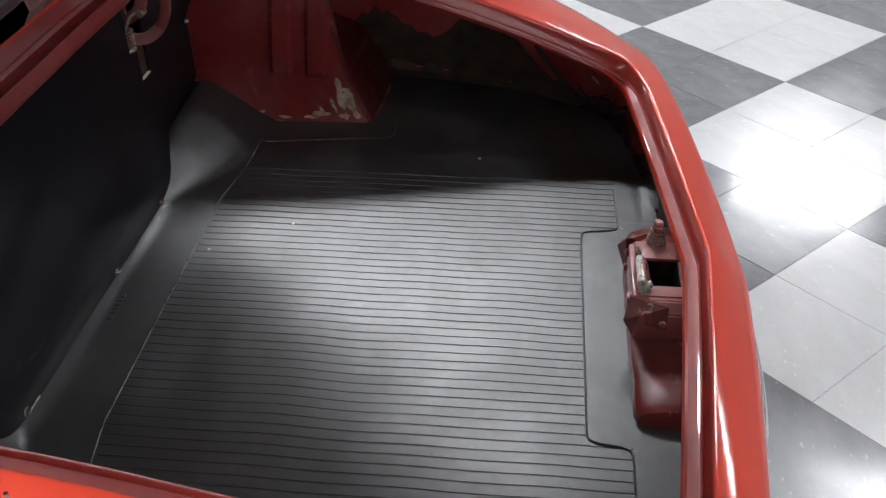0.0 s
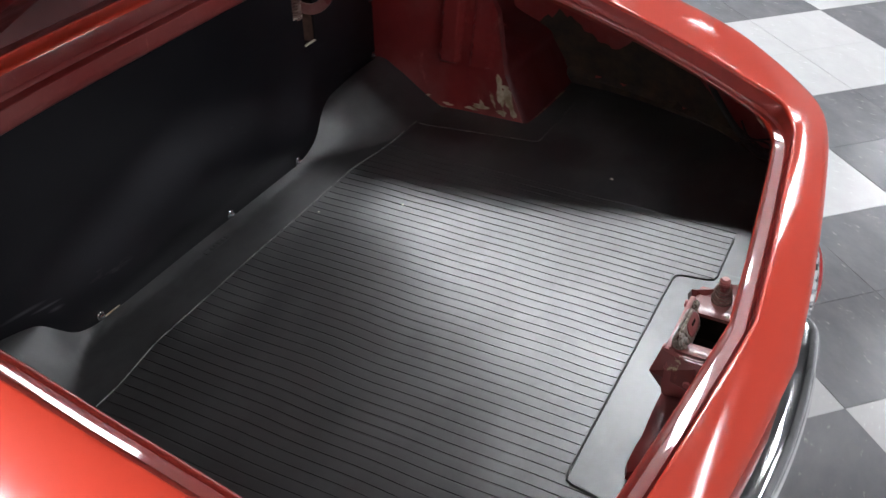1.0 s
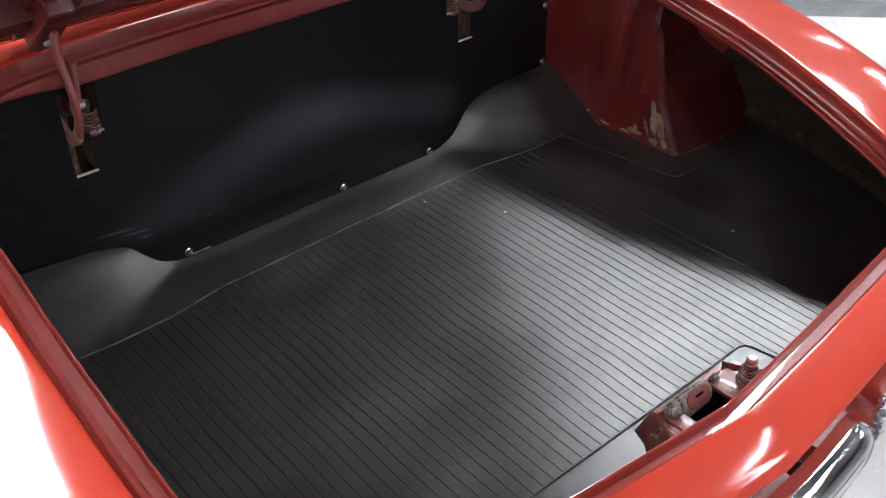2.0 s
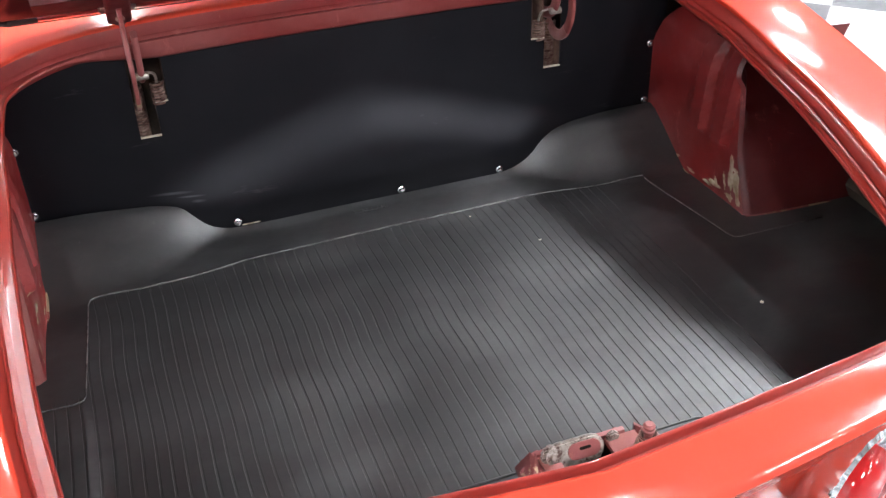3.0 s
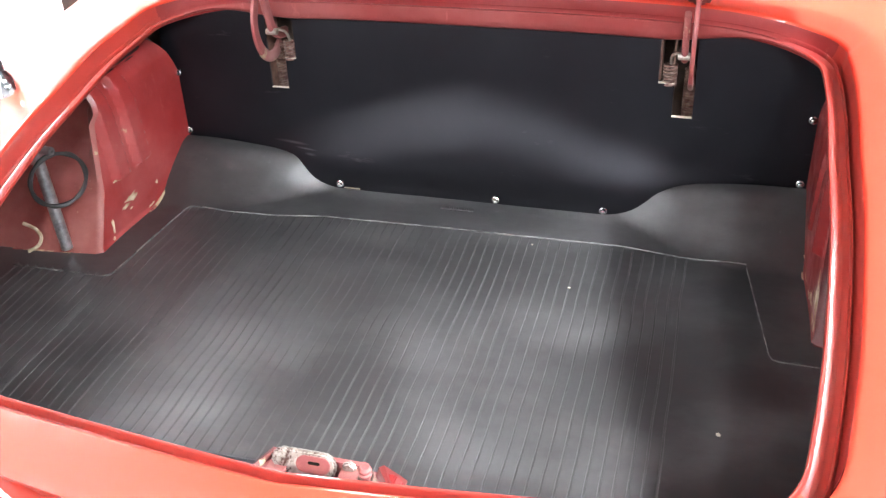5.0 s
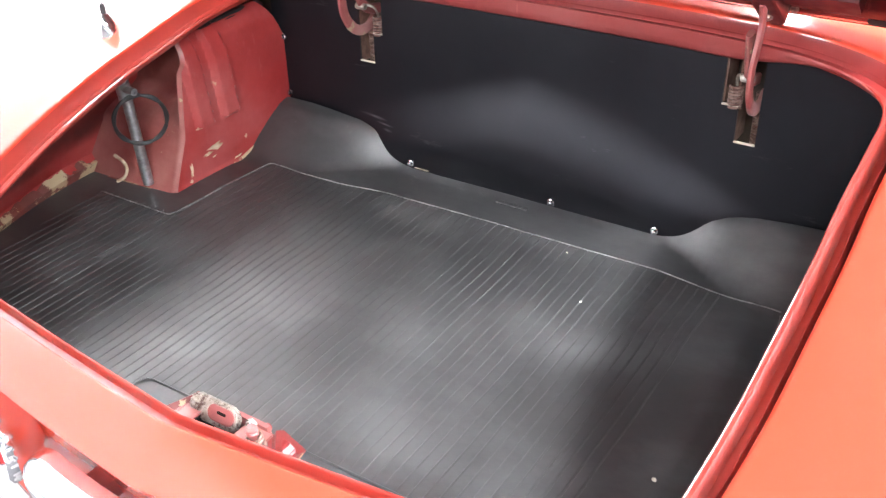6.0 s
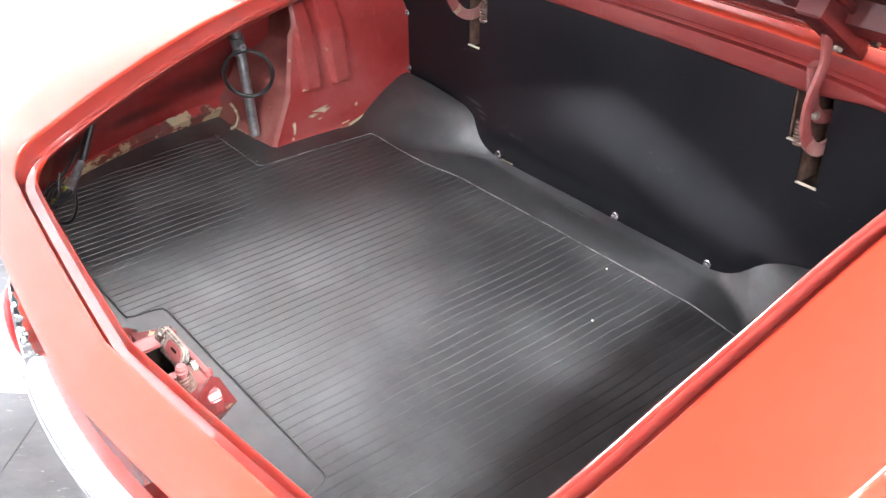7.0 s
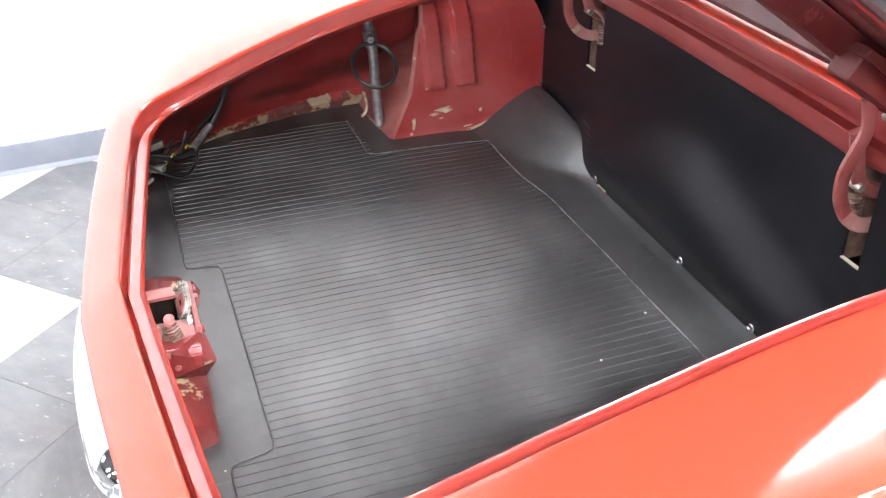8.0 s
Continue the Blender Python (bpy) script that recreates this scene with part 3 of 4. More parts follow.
def wheel_house(s):
    """Inner arch panel on side s, with two pressed ribs, a rolled bottom flange and a rounded rear corner."""
    xi = 0.548
    def face(y, z):
        x = xi + 0.010 * smoothstep(-0.02, -0.30, y) + 0.16 * max(0, z - 0.80) + 0.9 * max(0, z - 0.83) ** 1.2
        for yc in (-0.170, -0.232):
            w = smoothstep(0.021, 0.015, abs(y - yc - (z - 0.69) * -0.09))
            x += -0.014 * w * smoothstep(0.684, 0.692, z)
        return x
    def floor_z(y):
        return 0.586 + 0.066 * min(max((y + (0.19 if s < 0 else 0.17)) / 0.17, 0.0), 1.2) ** 1.5
    def house_top(y):
        return 0.858 + 0.05 * (y + 0.15) - 30 * max(0.0, y + 0.06) ** 2
    def rear_y(z):
        return -0.320 + 0.45 * min(z - 0.59, 0.09) + 0.15 * max(0.0, z - 0.68)
    ys = [0.02 - 0.338 * k / 77 for k in range(78)]
    rows, back_rows = [], []
    for k in range(53):
        row = []
        z_rear = 0.586 + (house_top(-0.28) - 0.586) * (k / 52) ** 1.15
        for i in range(78):
            y = 0.02 + (rear_y(z_rear) - 0.02) * i / 77
            zb = floor_z(y)
            z = zb + (house_top(y) - zb) * (k / 52) ** 1.15
            x = face(y, z)
            if k < 3:
                x -= 0.004 * (3 - k) / 3
            row.append((XC + s * x, y, z))
        # rear corner, bevelled, then back face
        z = z_rear
        yr = rear_y(z)
        f = face(yr, z)
        rows.append(row)
        # above the flared foot the rear face falls back into a hollow
        hollow = smoothstep(0.690, 0.745, z)
        back_rows.append([row[-1], (XC + s * (f + 0.002), yr - 0.0025, z), (XC + s * (f + 0.006), yr - 0.006, z), (XC + s * (f + 0.012), yr - 0.008 + 0.010 * hollow, z), (XC + s * (f + 0.045), yr - 0.011 + 0.060 * hollow, z), (XC + s * (f + 0.12), yr - 0.015 + 0.070 * hollow, z), (XC + s * (f + 0.24), yr - 0.018 + 0.060 * hollow, z)])
    # lighter red for the lit left house, darker red for the shaded right
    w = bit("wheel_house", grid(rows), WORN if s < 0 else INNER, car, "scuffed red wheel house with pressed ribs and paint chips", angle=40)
    # left face pale and rubbed, right face darkened for the shade it stands in
    bit("rear_face", grid(back_rows), PALE_RED if s < 0 else DARK_RED, w, "rear face of the wheel house, rubbed on the left, darkened for shade on the right")
    # rolled seam along the foot
    pts = [(XC + s * (face(y, floor_z(y)) - 0.003), y, floor_z(y) + 0.001) for y in ys[8::4]] + [(XC + s * 0.560, -0.326, 0.588), (XC + s * 0.60, -0.332, 0.588), (XC + s * 0.72, -0.338, 0.588)]
    bit("seam", tube(pts, 0.0030, 8), WORN_EDGE, w, "chipped rolled seam worn to tan primer")
    def chip(y, z, wy, wz, lean=0.0):
        bm = bmesh.new()
        n = 14
        mid = bm.verts.new((XC + s * (face(y, z) - 0.0012), y, z))
        loop = []
        for k in range(n):
            a = 2 * math.pi * k / n
            r = 0.45 + 0.75 * random.random()
            yy, zz = y + wy * r * math.cos(a) + lean * wz * r * math.sin(a), z + wz * r * math.sin(a)
            zz = max(zz, floor_z(yy) + 0.004)
            loop.append(bm.verts.new((XC + s * (face(yy, zz) - 0.0006), yy, zz)))
        for k in range(n):
            bm.faces.new((mid, loop[k], loop[(k + 1) % n]))
        bit("chip", bm, FILLER, w, "bare patch of tan filler")
    spots = [(-0.290, 0.632, 0.009, 0.034, 0.25), (-0.272, 0.640, 0.008, 0.034, 0.1), (-0.258, 0.624, 0.004, 0.016, 0.3), (-0.300, 0.606, 0.006, 0.014, 0.3), (-0.280, 0.655, 0.010, 0.004, 0.2), (-0.230, 0.606, 0.020, 0.005, 0), (-0.275, 0.602, 0.012, 0.004, 0), (-0.215, 0.598, 0.016, 0.004, 0), (-0.165, 0.597, 0.014, 0.004, 0), (-0.120, 0.606, 0.012, 0.005, -0.6), (-0.280, 0.600, 0.004, 0.012, 0),
             (-0.236, 0.612, 0.005, 0.010, 0.4)] if s > 0 else [(-0.215, 0.640, 0.020, 0.008, 0.2), (-0.236, 0.632, 0.014, 0.004, 0), (-0.222, 0.622, 0.006, 0.002, 0.5), (-0.278, 0.616, 0.004, 0.014, 0), (-0.140, 0.630, 0.004, 0.005, 0), (-0.165, 0.598, 0.012, 0.003, 0), (-0.250, 0.688, 0.003, 0.004, 0), (-0.283, 0.594, 0.006, 0.006, 0)]
    for sp in spots:
        chip(*sp)
    return w


house_right, house_left = wheel_house(1), wheel_house(-1)
pan_y = [0.05, -0.1, -0.22] + [p.y for p in PLAN[4::4]]
bit("floor_pan", joined(*[grid([[(XC + side * foot_width(y), y, z) for side in (-1, -0.5, 0, 0.5, 1)] for y in pan_y]) for z in (0.555, 0.575)]), DARK_BROWN, car, smooth=False)
bit("bulkhead", box(XC - 0.80, XC + 0.80, 0.046, 0.056, 0.56, 0.895, 0), DARK_BROWN, car, smooth=False)

# ---- black partition board with hinge slots ----
board = thing("partition_board", (XC, -0.01, 0.60), "black fibreboard partition with two hinge slots", "panel")
SLOTS = [(-0.378, -0.346, -0.326), (0.346, 0.314, 0.289)]   # outer edge, lower inner edge, upper inner edge


def board_y(x, z):
    zc = 0.748 - 0.078 * (abs(x + 0.01) / 0.28) ** 1.3
    bulge = 0.040 * (1 - smoothstep(zc - 0.070, zc + 0.065, z)) - 0.014 * (1 - smoothstep(0.585, 0.66, z))
    return -0.007 - 0.004 * (0.90 - z) / 0.30 - bulge * smoothstep(0.50, 0.30, abs(x))


def partition():
    cuts = sorted([v for s in SLOTS for v in s] + [-0.585, 0.556])
    xs = []
    for a, b in zip(cuts, cuts[1:]):
        n = max(1, round((b - a) / 0.02))
        xs += [a + (b - a) * k / n for k in range(n)]
    xs.append(cuts[-1])
    zs = [0.588 + (0.771 - 0.588) * k / 18 for k in range(18)] + [0.771, 0.79, 0.81, 0.827, 0.85, 0.875, 0.90, 0.922]
    bm = bmesh.new()
    def upper(x, z):
        return min(z, 0.916 - 0.24 * max(0.0, abs(x - XC) - 0.40) - (0.922 - z) * 0.2)
    vs = [[bm.verts.new((x, board_y(x, z), upper(x, z))) for x in xs] for z in zs]
    for j in range(len(zs) - 1):
        for i in range(len(xs) - 1):
            xm, zm = (xs[i] + xs[i + 1]) / 2, (zs[j] + zs[j + 1]) / 2
            hole = any((min(o, l) < xm < max(o, l) and zm > 0.771) or (min(o, u) < xm < max(o, u) and zm > 0.827) for o, l, u in SLOTS)
            if not hole:
                bm.faces.new((vs[j][i], vs[j][i + 1], vs[j + 1][i + 1], vs[j + 1][i]))
    loose = [v for v in bm.verts if not v.link_faces]
    bmesh.ops.delete(bm, geom=loose, context="VERTS")
    geom = bmesh.ops.extrude_face_region(bm, geom=bm.faces[:])
    bmesh.ops.translate(bm, verts=[g for g in geom["geom"] if isinstance(g, bmesh.types.BMVert)], vec=(0, 0.004, 0))
    bit("sheet", bm, BOARD, board)
    for o, l, u in SLOTS:
        a, b = min(o, l), max(o, l)
        y = board_y(a, 0.771)
        bit("cut_edge", box(a, b, y - 0.0012, y + 0.004, 0.7702, 0.7718, 0), RAW, board, "pale raw cut edge")
        a, b = min(l, u), max(l, u)
        y = board_y(a, 0.827)
        bit("cut_edge", box(a, b, y - 0.0012, y + 0.004, 0.8262, 0.8278, 0), RAW, board, "pale raw cut edge")
        c = min(o, u)
        d = max(o, u)
        bit("slot_lining", joined(box(min(o, l) - 0.004, min(o, l) - 0.001, -0.004, 0.045, 0.765, 0.90, 0), box(max(o, l) + 0.001, max(o, l) + 0.004, -0.004, 0.045, 0.765, 0.825, 0), box(c if c < min(o, l) else d, (c if c < min(o, l) else d) + 0.003, -0.004, 0.045, 0.83, 0.90, 0)), SLOT_BROWN, board, "raw brown lining inside the slot", smooth=False)


partition()
for x in (-0.248,):
    y = board_y(x, 0.60)
    bit("raw_edge", box(x, x + 0.030, y - 0.0022, y + 0.002, 0.5975, 0.5984, 0.0003, 1), FILLER, board, "pale raw lower edge showing beside a screw")


def pin(x, z, tilt=0.0):
    m = Matrix.Translation((x, board_y(x, z) - 0.001, z)) @ Matrix.Rotation(math.pi / 2 + tilt, 4, "X")
    bit("pin", lathe([(0.0, 0.0), (0.0066, 0.0), (0.0066, 0.0012), (0.0048, 0.0025), (0.0048, 0.004), (0.004, 0.0062), (0.0016, 0.0074), (0.0, 0.0075)], 16, m), CHROME, board, "small chrome screw head")


for x, z in ((0.032, 0.604), (-0.255, 0.606), (0.218, 0.604), (-0.562, 0.785), (-0.560, 0.672), (0.527, 0.783), (0.524, 0.672)):
    pin(x, z)

# ---- ribbed mat ----
mat_thing = thing("trunk_mat", (XC, -0.4, 0.58), "black ribbed rubber luggage mat lying in the boot", "mat")
PITCH = 0.0165
NOTCH = (-0.228, 0.222, -0.707)


def hump(u, y, reach, height):
    """The mat over an arch: a fan that opens outwards from the screw at its foot; u metres outward of that screw."""
    start = -0.046 - reach * smoothstep(-0.01, 0.22, u)
    end = start + 0.030 + 0.090 * smoothstep(0.0, 0.20, u)
    rise = 0.74 * smoothstep(-0.016, 0.085, u) + 0.26 * smoothstep(0.02, 0.26, u)
    t = min(max((y - start) / (end - start), 0.0), 1.0)
    return height * rise * (0.6 * t * t * (3 - 2 * t) + 0.4 * t)


def mat_z(x, y):
    z = MAT_Z + hump(-0.260 - x, y, 0.115, 0.066) + hump(x - 0.222, y, 0.110, 0.070) + 0.008 * smoothstep(-0.06, -0.02, y)
    z += 0.0018 * noise.noise((x * 5, y * 5, 1.7)) + 0.003 * math.exp(-((x - 0.40) / 0.09) ** 2 - ((y + 0.62) / 0.07) ** 2)
    return z


def side_line(y, s):
    """Outer border of the ribbed field."""
    if y > -0.376:
        a, b = (0.375, 0.375) if s > 0 else (0.503, 0.522)
        return a + (b - a) * smoothstep(-0.16, -0.376, y)
    return 0.375 if s > 0 else 0.705 - 0.04 * smoothstep(-0.40, -0.76, y)


def ribbed(x, y):
    front = -0.129 - 0.010 * smoothstep(0.26, 0.35, x) - 0.020 * smoothstep(-0.24, -0.34, x)
    if not (-0.762 + 0.03 * smoothstep(-0.40, -0.62, x) < y < front):
        return 0.0
    if NOTCH[0] < x < NOTCH[1] and y < NOTCH[2]:
        return 0.0
    if y > -0.376 and not (-side_line(y, -1) < x < side_line(y, 1)):
        return 0.0
    return 1.0 if -side_line(y, -1) < x < side_line(y, 1) else 0.0


def mat_sheet():
    x_edges = []
    n0, n1 = int(-0.80 / PITCH), int(0.775 / PITCH) + 1
    for n in range(n0, n1):
        x = n * PITCH
        x_edges += [(x, 0), (x + 0.5 * PITCH, 0), (x + PITCH - 0.0033, 0), (x + PITCH - 0.0029, 1), (x + PITCH - 0.0005, 1)]
    ys = []
    y = -0.865
    stops = [-0.762, -0.707, -0.376, -0.149, -0.139, -0.129]
    while y < -0.012:
        ys.append(y)
        y += 0.005 if y > -0.17 else 0.016
    ys = sorted(set([round(v, 4) for v in ys] + [v + d for v in stops for d in (-0.001, 0.001)]))
    rows = []
    for yy in ys:
        rows.append([(x + 0.0035 * noise.noise((x * 3.0, yy * 9.0, 4.2)) * ribbed(x, yy), yy, mat_z(x, yy) - (0.0010 * ribbed(x, yy) if low else 0.0)) for x, low in x_edges])
    bm = grid(rows)
    bm.faces.ensure_lookup_table()
    wide = len(x_edges) - 1
    for k, f in enumerate(bm.faces):
        i, j = k % wide, k // wide
        if x_edges[i][1] and x_edges[i + 1][1] and ribbed(x_edges[i][0], ys[j]) and ribbed(x_edges[i][0], ys[j + 1]):
            f.material_index = 1
    outside = []
    for f in bm.faces:
        c = f.calc_center_median()
        if abs(c.x - XC) > foot_width(c.y) - 0.006:
            outside.append(f)
    bmesh.ops.delete(bm, geom=outside, context="FACES")
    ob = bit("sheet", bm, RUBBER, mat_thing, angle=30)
    ob.data.materials.append(GROOVE)


mat_sheet()


def bead(points, r=0.0012, m=None):
    pts = []
    for p, q in zip(points, points[1:]):
        n = max(2, int(math.hypot(q[0] - p[0], q[1] - p[1]) / 0.012))
        pts += [(p[0] + (q[0] - p[0]) * k / n, p[1] + (q[1] - p[1]) * k / n) for k in range(n)]
    pts.append(points[-1])
    bit("bead", tube([(x, y, mat_z(x, y) + 0.0008) for x, y in pts], r, 6), m or BEAD, mat_thing, "rubbed raised border line")


def rounded(points, r=0.012):
    out = [points[0]]
    for a, b, c in zip(points, points[1:], points[2:]):
        a, b, c = Vector(a), Vector(b), Vector(c)
        p, q = b + (a - b).normalized() * r, b + (c - b).normalized() * r
        out += [tuple(p), tuple(p * 0.25 + b * 0.5 + q * 0.25), tuple(q)]
    return out + [points[-1]]


bead(rounded([(-0.70, -0.384), (-0.523, -0.384), (-0.505, -0.151), (-0.34, -0.146), (-0.25, -0.131), (0.26, -0.124), (0.35, -0.136), (0.453, -0.144)]))
bead(rounded([(0.454, -0.150), (0.488, -0.375), (0.66, -0.375)]), 0.0009)
bead(rounded([(-0.60, -0.76), (-0.232, -0.762), (-0.225, -0.709), (0.215, -0.707), (0.225, -0.764), (0.345, -0.762)]), 0.0016, RUBBER)

# raised script block near the board, unreadable
for k, w in enumerate((0.012, 0.006, 0.007, 0.008, 0.006, 0.009)):
    xx = -0.060 + sum((0.012, 0.006, 0.007, 0.008, 0.006, 0.009)[:k]) + 0.002 * k
    bit("raised_mark", box(xx, xx + w, -0.066, -0.058, mat_z(xx, -0.06), mat_z(xx, -0.06) + 0.0016, 0.0005), RUBBER, mat_thing, "worn raised lettering too faint to read")


def crumb(x, y, r):
    bm = bmesh.new()
    bmesh.ops.create_icosphere(bm, subdivisions=1, radius=r)
    for v in bm.verts:
        v.co *= 0.7 + 0.5 * random.random()
        v.co.z *= 0.5
    bmesh.ops.translate(bm, verts=bm.verts, vec=(x, y, mat_z(x, y) + r * 0.3))
    tagged(part("crumb", bm, SPECK), "pale crumb of dirt on the mat", "debris", "crumbs on the mat")


for x, y, r in ((0.196, -0.260, 0.0028), (0.118, -0.149, 0.0020), (0.425, -0.536, 0.0038), (0.23, -0.77, 0.002)):
    crumb(x, y, r)


# ---- boot lid, held up by its hinges ----
LID_ANGLE = radians(35)
LID_PIVOT = Vector((XC, 0.078, 0.968))


def lid_point(x, l, h):
    """l metres from the hinge edge along the lid, h metres above its outer skin (minus: the inner side)."""
    c, s = math.cos(LID_ANGLE), math.sin(LID_ANGLE)
    return LID_PIVOT + Vector((x, -c * l + s * h, s * l + c * h))


def lid_half(l):
    t = l / 0.83
    w = 0.561
    if l < 0.07:
        w -= 0.07 - math.sqrt(max(0.0, 0.07 ** 2 - (0.07 - l) ** 2))
    if l > 0.76:
        w -= 0.07 - math.sqrt(max(0.0, 0.07 ** 2 - (l - 0.76) ** 2))
    return w - 0.03 * smoothstep(0.55, 0.83, l)


lid = bit("trunk_lid", grid([[lid_point(s * lid_half(l), l, 0.012 * (1 - s * s)) for s in (-1, -0.97, -0.9, -0.7, -0.4, 0, 0.4, 0.7, 0.9, 0.97, 1)]
                             for l in (0.0, 0.006, 0.015, 0.03, 0.05, 0.07, 0.2, 0.4, 0.6, 0.76, 0.79, 0.81, 0.825, 0.83)]), PAINT, car, "raised red boot lid", angle=50)


def lid_frame():
    def pts(inset, depth, n=4):
        out = []
        ls = [0.0 + inset + (0.83 - 2 * inset) * k / 24 for k in range(25)]
        right = [(max(lid_half(l) - inset, 0.01), l) for l in ls]
        left = [(-w, l) for w, l in right[::-1]]
        return [lid_point(x, l, -depth) for x, l in right + left]
    rim_rows = [pts(0.0005, -0.001), pts(0.0, 0.005), pts(0.006, 0.010), pts(0.012, 0.010), pts(0.018, 0.012), pts(0.022, 0.020), pts(0.030, 0.022), pts(0.052, 0.022), pts(0.058, 0.018), pts(0.064, 0.010), pts(0.070, 0.006)]
    bit("folded_edge", grid(rim_rows[:7], closed=True), FLANGE, lid, "orange-red folded edge", angle=50)
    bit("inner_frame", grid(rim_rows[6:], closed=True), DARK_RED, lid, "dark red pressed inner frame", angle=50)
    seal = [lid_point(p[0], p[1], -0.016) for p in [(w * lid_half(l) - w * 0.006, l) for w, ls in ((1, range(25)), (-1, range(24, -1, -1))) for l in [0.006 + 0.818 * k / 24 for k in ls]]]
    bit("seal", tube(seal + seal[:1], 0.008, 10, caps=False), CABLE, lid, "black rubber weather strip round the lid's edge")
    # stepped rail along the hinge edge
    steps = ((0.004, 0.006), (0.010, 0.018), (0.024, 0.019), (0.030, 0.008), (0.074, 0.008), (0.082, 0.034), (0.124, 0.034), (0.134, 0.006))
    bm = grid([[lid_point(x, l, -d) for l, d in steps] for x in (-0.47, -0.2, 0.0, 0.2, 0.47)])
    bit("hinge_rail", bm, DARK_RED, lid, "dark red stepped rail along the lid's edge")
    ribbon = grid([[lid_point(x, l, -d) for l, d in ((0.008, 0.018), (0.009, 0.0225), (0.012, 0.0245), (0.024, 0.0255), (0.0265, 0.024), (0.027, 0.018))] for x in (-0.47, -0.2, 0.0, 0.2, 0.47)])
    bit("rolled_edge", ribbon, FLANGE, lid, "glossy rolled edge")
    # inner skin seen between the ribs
    bit("inner_skin", grid([[lid_point(s * (lid_half(l) - 0.05), l, 0.010 * (1 - s * s) - 0.006) for s in (-1, -0.5, 0, 0.5, 1)] for l in (0.05, 0.2, 0.4, 0.6, 0.78)]), LID_PAINT, lid, "pinkish-red inner skin with reflected light in its tone")
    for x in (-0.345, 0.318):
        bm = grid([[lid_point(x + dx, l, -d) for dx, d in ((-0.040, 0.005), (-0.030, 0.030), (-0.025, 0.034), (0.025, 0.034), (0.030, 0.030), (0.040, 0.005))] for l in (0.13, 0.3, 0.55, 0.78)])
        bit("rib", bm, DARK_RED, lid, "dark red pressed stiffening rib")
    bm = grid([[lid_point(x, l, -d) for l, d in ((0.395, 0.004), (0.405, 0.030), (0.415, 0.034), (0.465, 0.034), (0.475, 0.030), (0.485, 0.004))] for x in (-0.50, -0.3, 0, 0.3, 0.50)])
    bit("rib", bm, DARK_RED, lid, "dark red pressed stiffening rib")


lid_frame()


# ---- hinges ----
def hinge(x, s):
    """Gooseneck hinge; s: the side on which the spring hangs (towards the middle)."""
    neck = smooth_path([(x, 0.030, 0.842), (x, 0.012, 0.830), (x, -0.014, 0.830), (x, -0.038, 0.846), (x, -0.054, 0.874), (x, -0.056, 0.905), (x, -0.046, 0.932), (x, -0.038, 0.955), (x, -0.040, 0.975), (x, -0.046, 0.995)], 6)
    arm = bit("hinge", tube(neck, 0, 16, flat=(0.0088, 0.0038), up=(1, 0, 0)), HINGE_PAINT, car, "worn red gooseneck boot hinge")
    bit("hook", tube(neck[:20], 0, 16, flat=(0.0092, 0.0042), up=(1, 0, 0)), HOOK, arm, "rubbed pale pink hook end")
    # lid bracket with two bolts
    br = joined(box(-0.018, 0.018, 0.040, 0.180, -0.052, -0.020, 0.007, 3), box(-0.026, 0.026, 0.024, 0.185, -0.024, -0.012, 0.004, 3), box(-0.009, 0.009, 0.018, 0.055, -0.048, -0.030, 0.004))
    m = Matrix.Translation(LID_PIVOT + Vector((x - XC, 0, 0))) @ Matrix.Rotation(-LID_ANGLE, 4, "X") @ Matrix.Scale(-1, 4, (0, 1, 0))
    bmesh.ops.transform(br, verts=br.verts, matrix=m)
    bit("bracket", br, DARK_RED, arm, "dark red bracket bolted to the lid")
    for dx, l, d in ((-0.021, 0.034, 0.023), (0.021, 0.034, 0.023), (0.0, 0.075, 0.051)):
        p = lid_point(x - XC + dx, l, -d)
        b = lathe([(0.0, 0.0), (0.0065, 0.0), (0.0065, 0.005), (0.004, 0.007), (0.0, 0.007)], 6, Matrix.Translation(p) @ Matrix.Rotation(math.pi - LID_ANGLE, 4, "X"))
        bit("bolt", b, ZINC, arm, "bare steel bolt")
    # second link inside the slot
    link_x = x + s * 0.013
    bit("link", tube(smooth_path([(link_x, -0.040, 0.950), (link_x, -0.030, 0.915), (link_x, -0.020, 0.885), (link_x, 0.0, 0.868), (link_x, 0.03, 0.86)], 5), 0, 10, flat=(0.0095, 0.005), up=(1, 0, 0)), HINGE_PAINT, arm, "chipped red hinge link")
    bit("pivot", lathe([(0.0, -0.010), (0.005, -0.010), (0.006, -0.008), (0.006, 0.008), (0.005, 0.010), (0.0, 0.010)], 12, Matrix.Translation((link_x, -0.022, 0.878)) @ Matrix.Rotation(math.pi / 2, 4, "Y")), ZINC, arm, "worn bare pivot pin")
    sx = x + s * 0.033
    bit("spring", coil(sx, 0.000, 0.820, 0.856, 0.0095, 0.0021, 7), SPRING, arm, "rusty coil spring")
    bit("spring_hook", tube(smooth_path([(sx, 0.0, 0.856), (sx, -0.004, 0.866), (sx - s * 0.004, -0.010, 0.876), (link_x, -0.016, 0.880)], 5), 0.0022, 8), ZINC, arm, "bare steel hook")
    bit("rear_spring", coil(x - s * 0.001, 0.030, 0.74, 0.84, 0.011, 0.0022, 20, 10), SPRING, arm, "dark coil spring behind the slot")
    return arm


hinge(-0.371, 1)
hinge(0.339, -1)


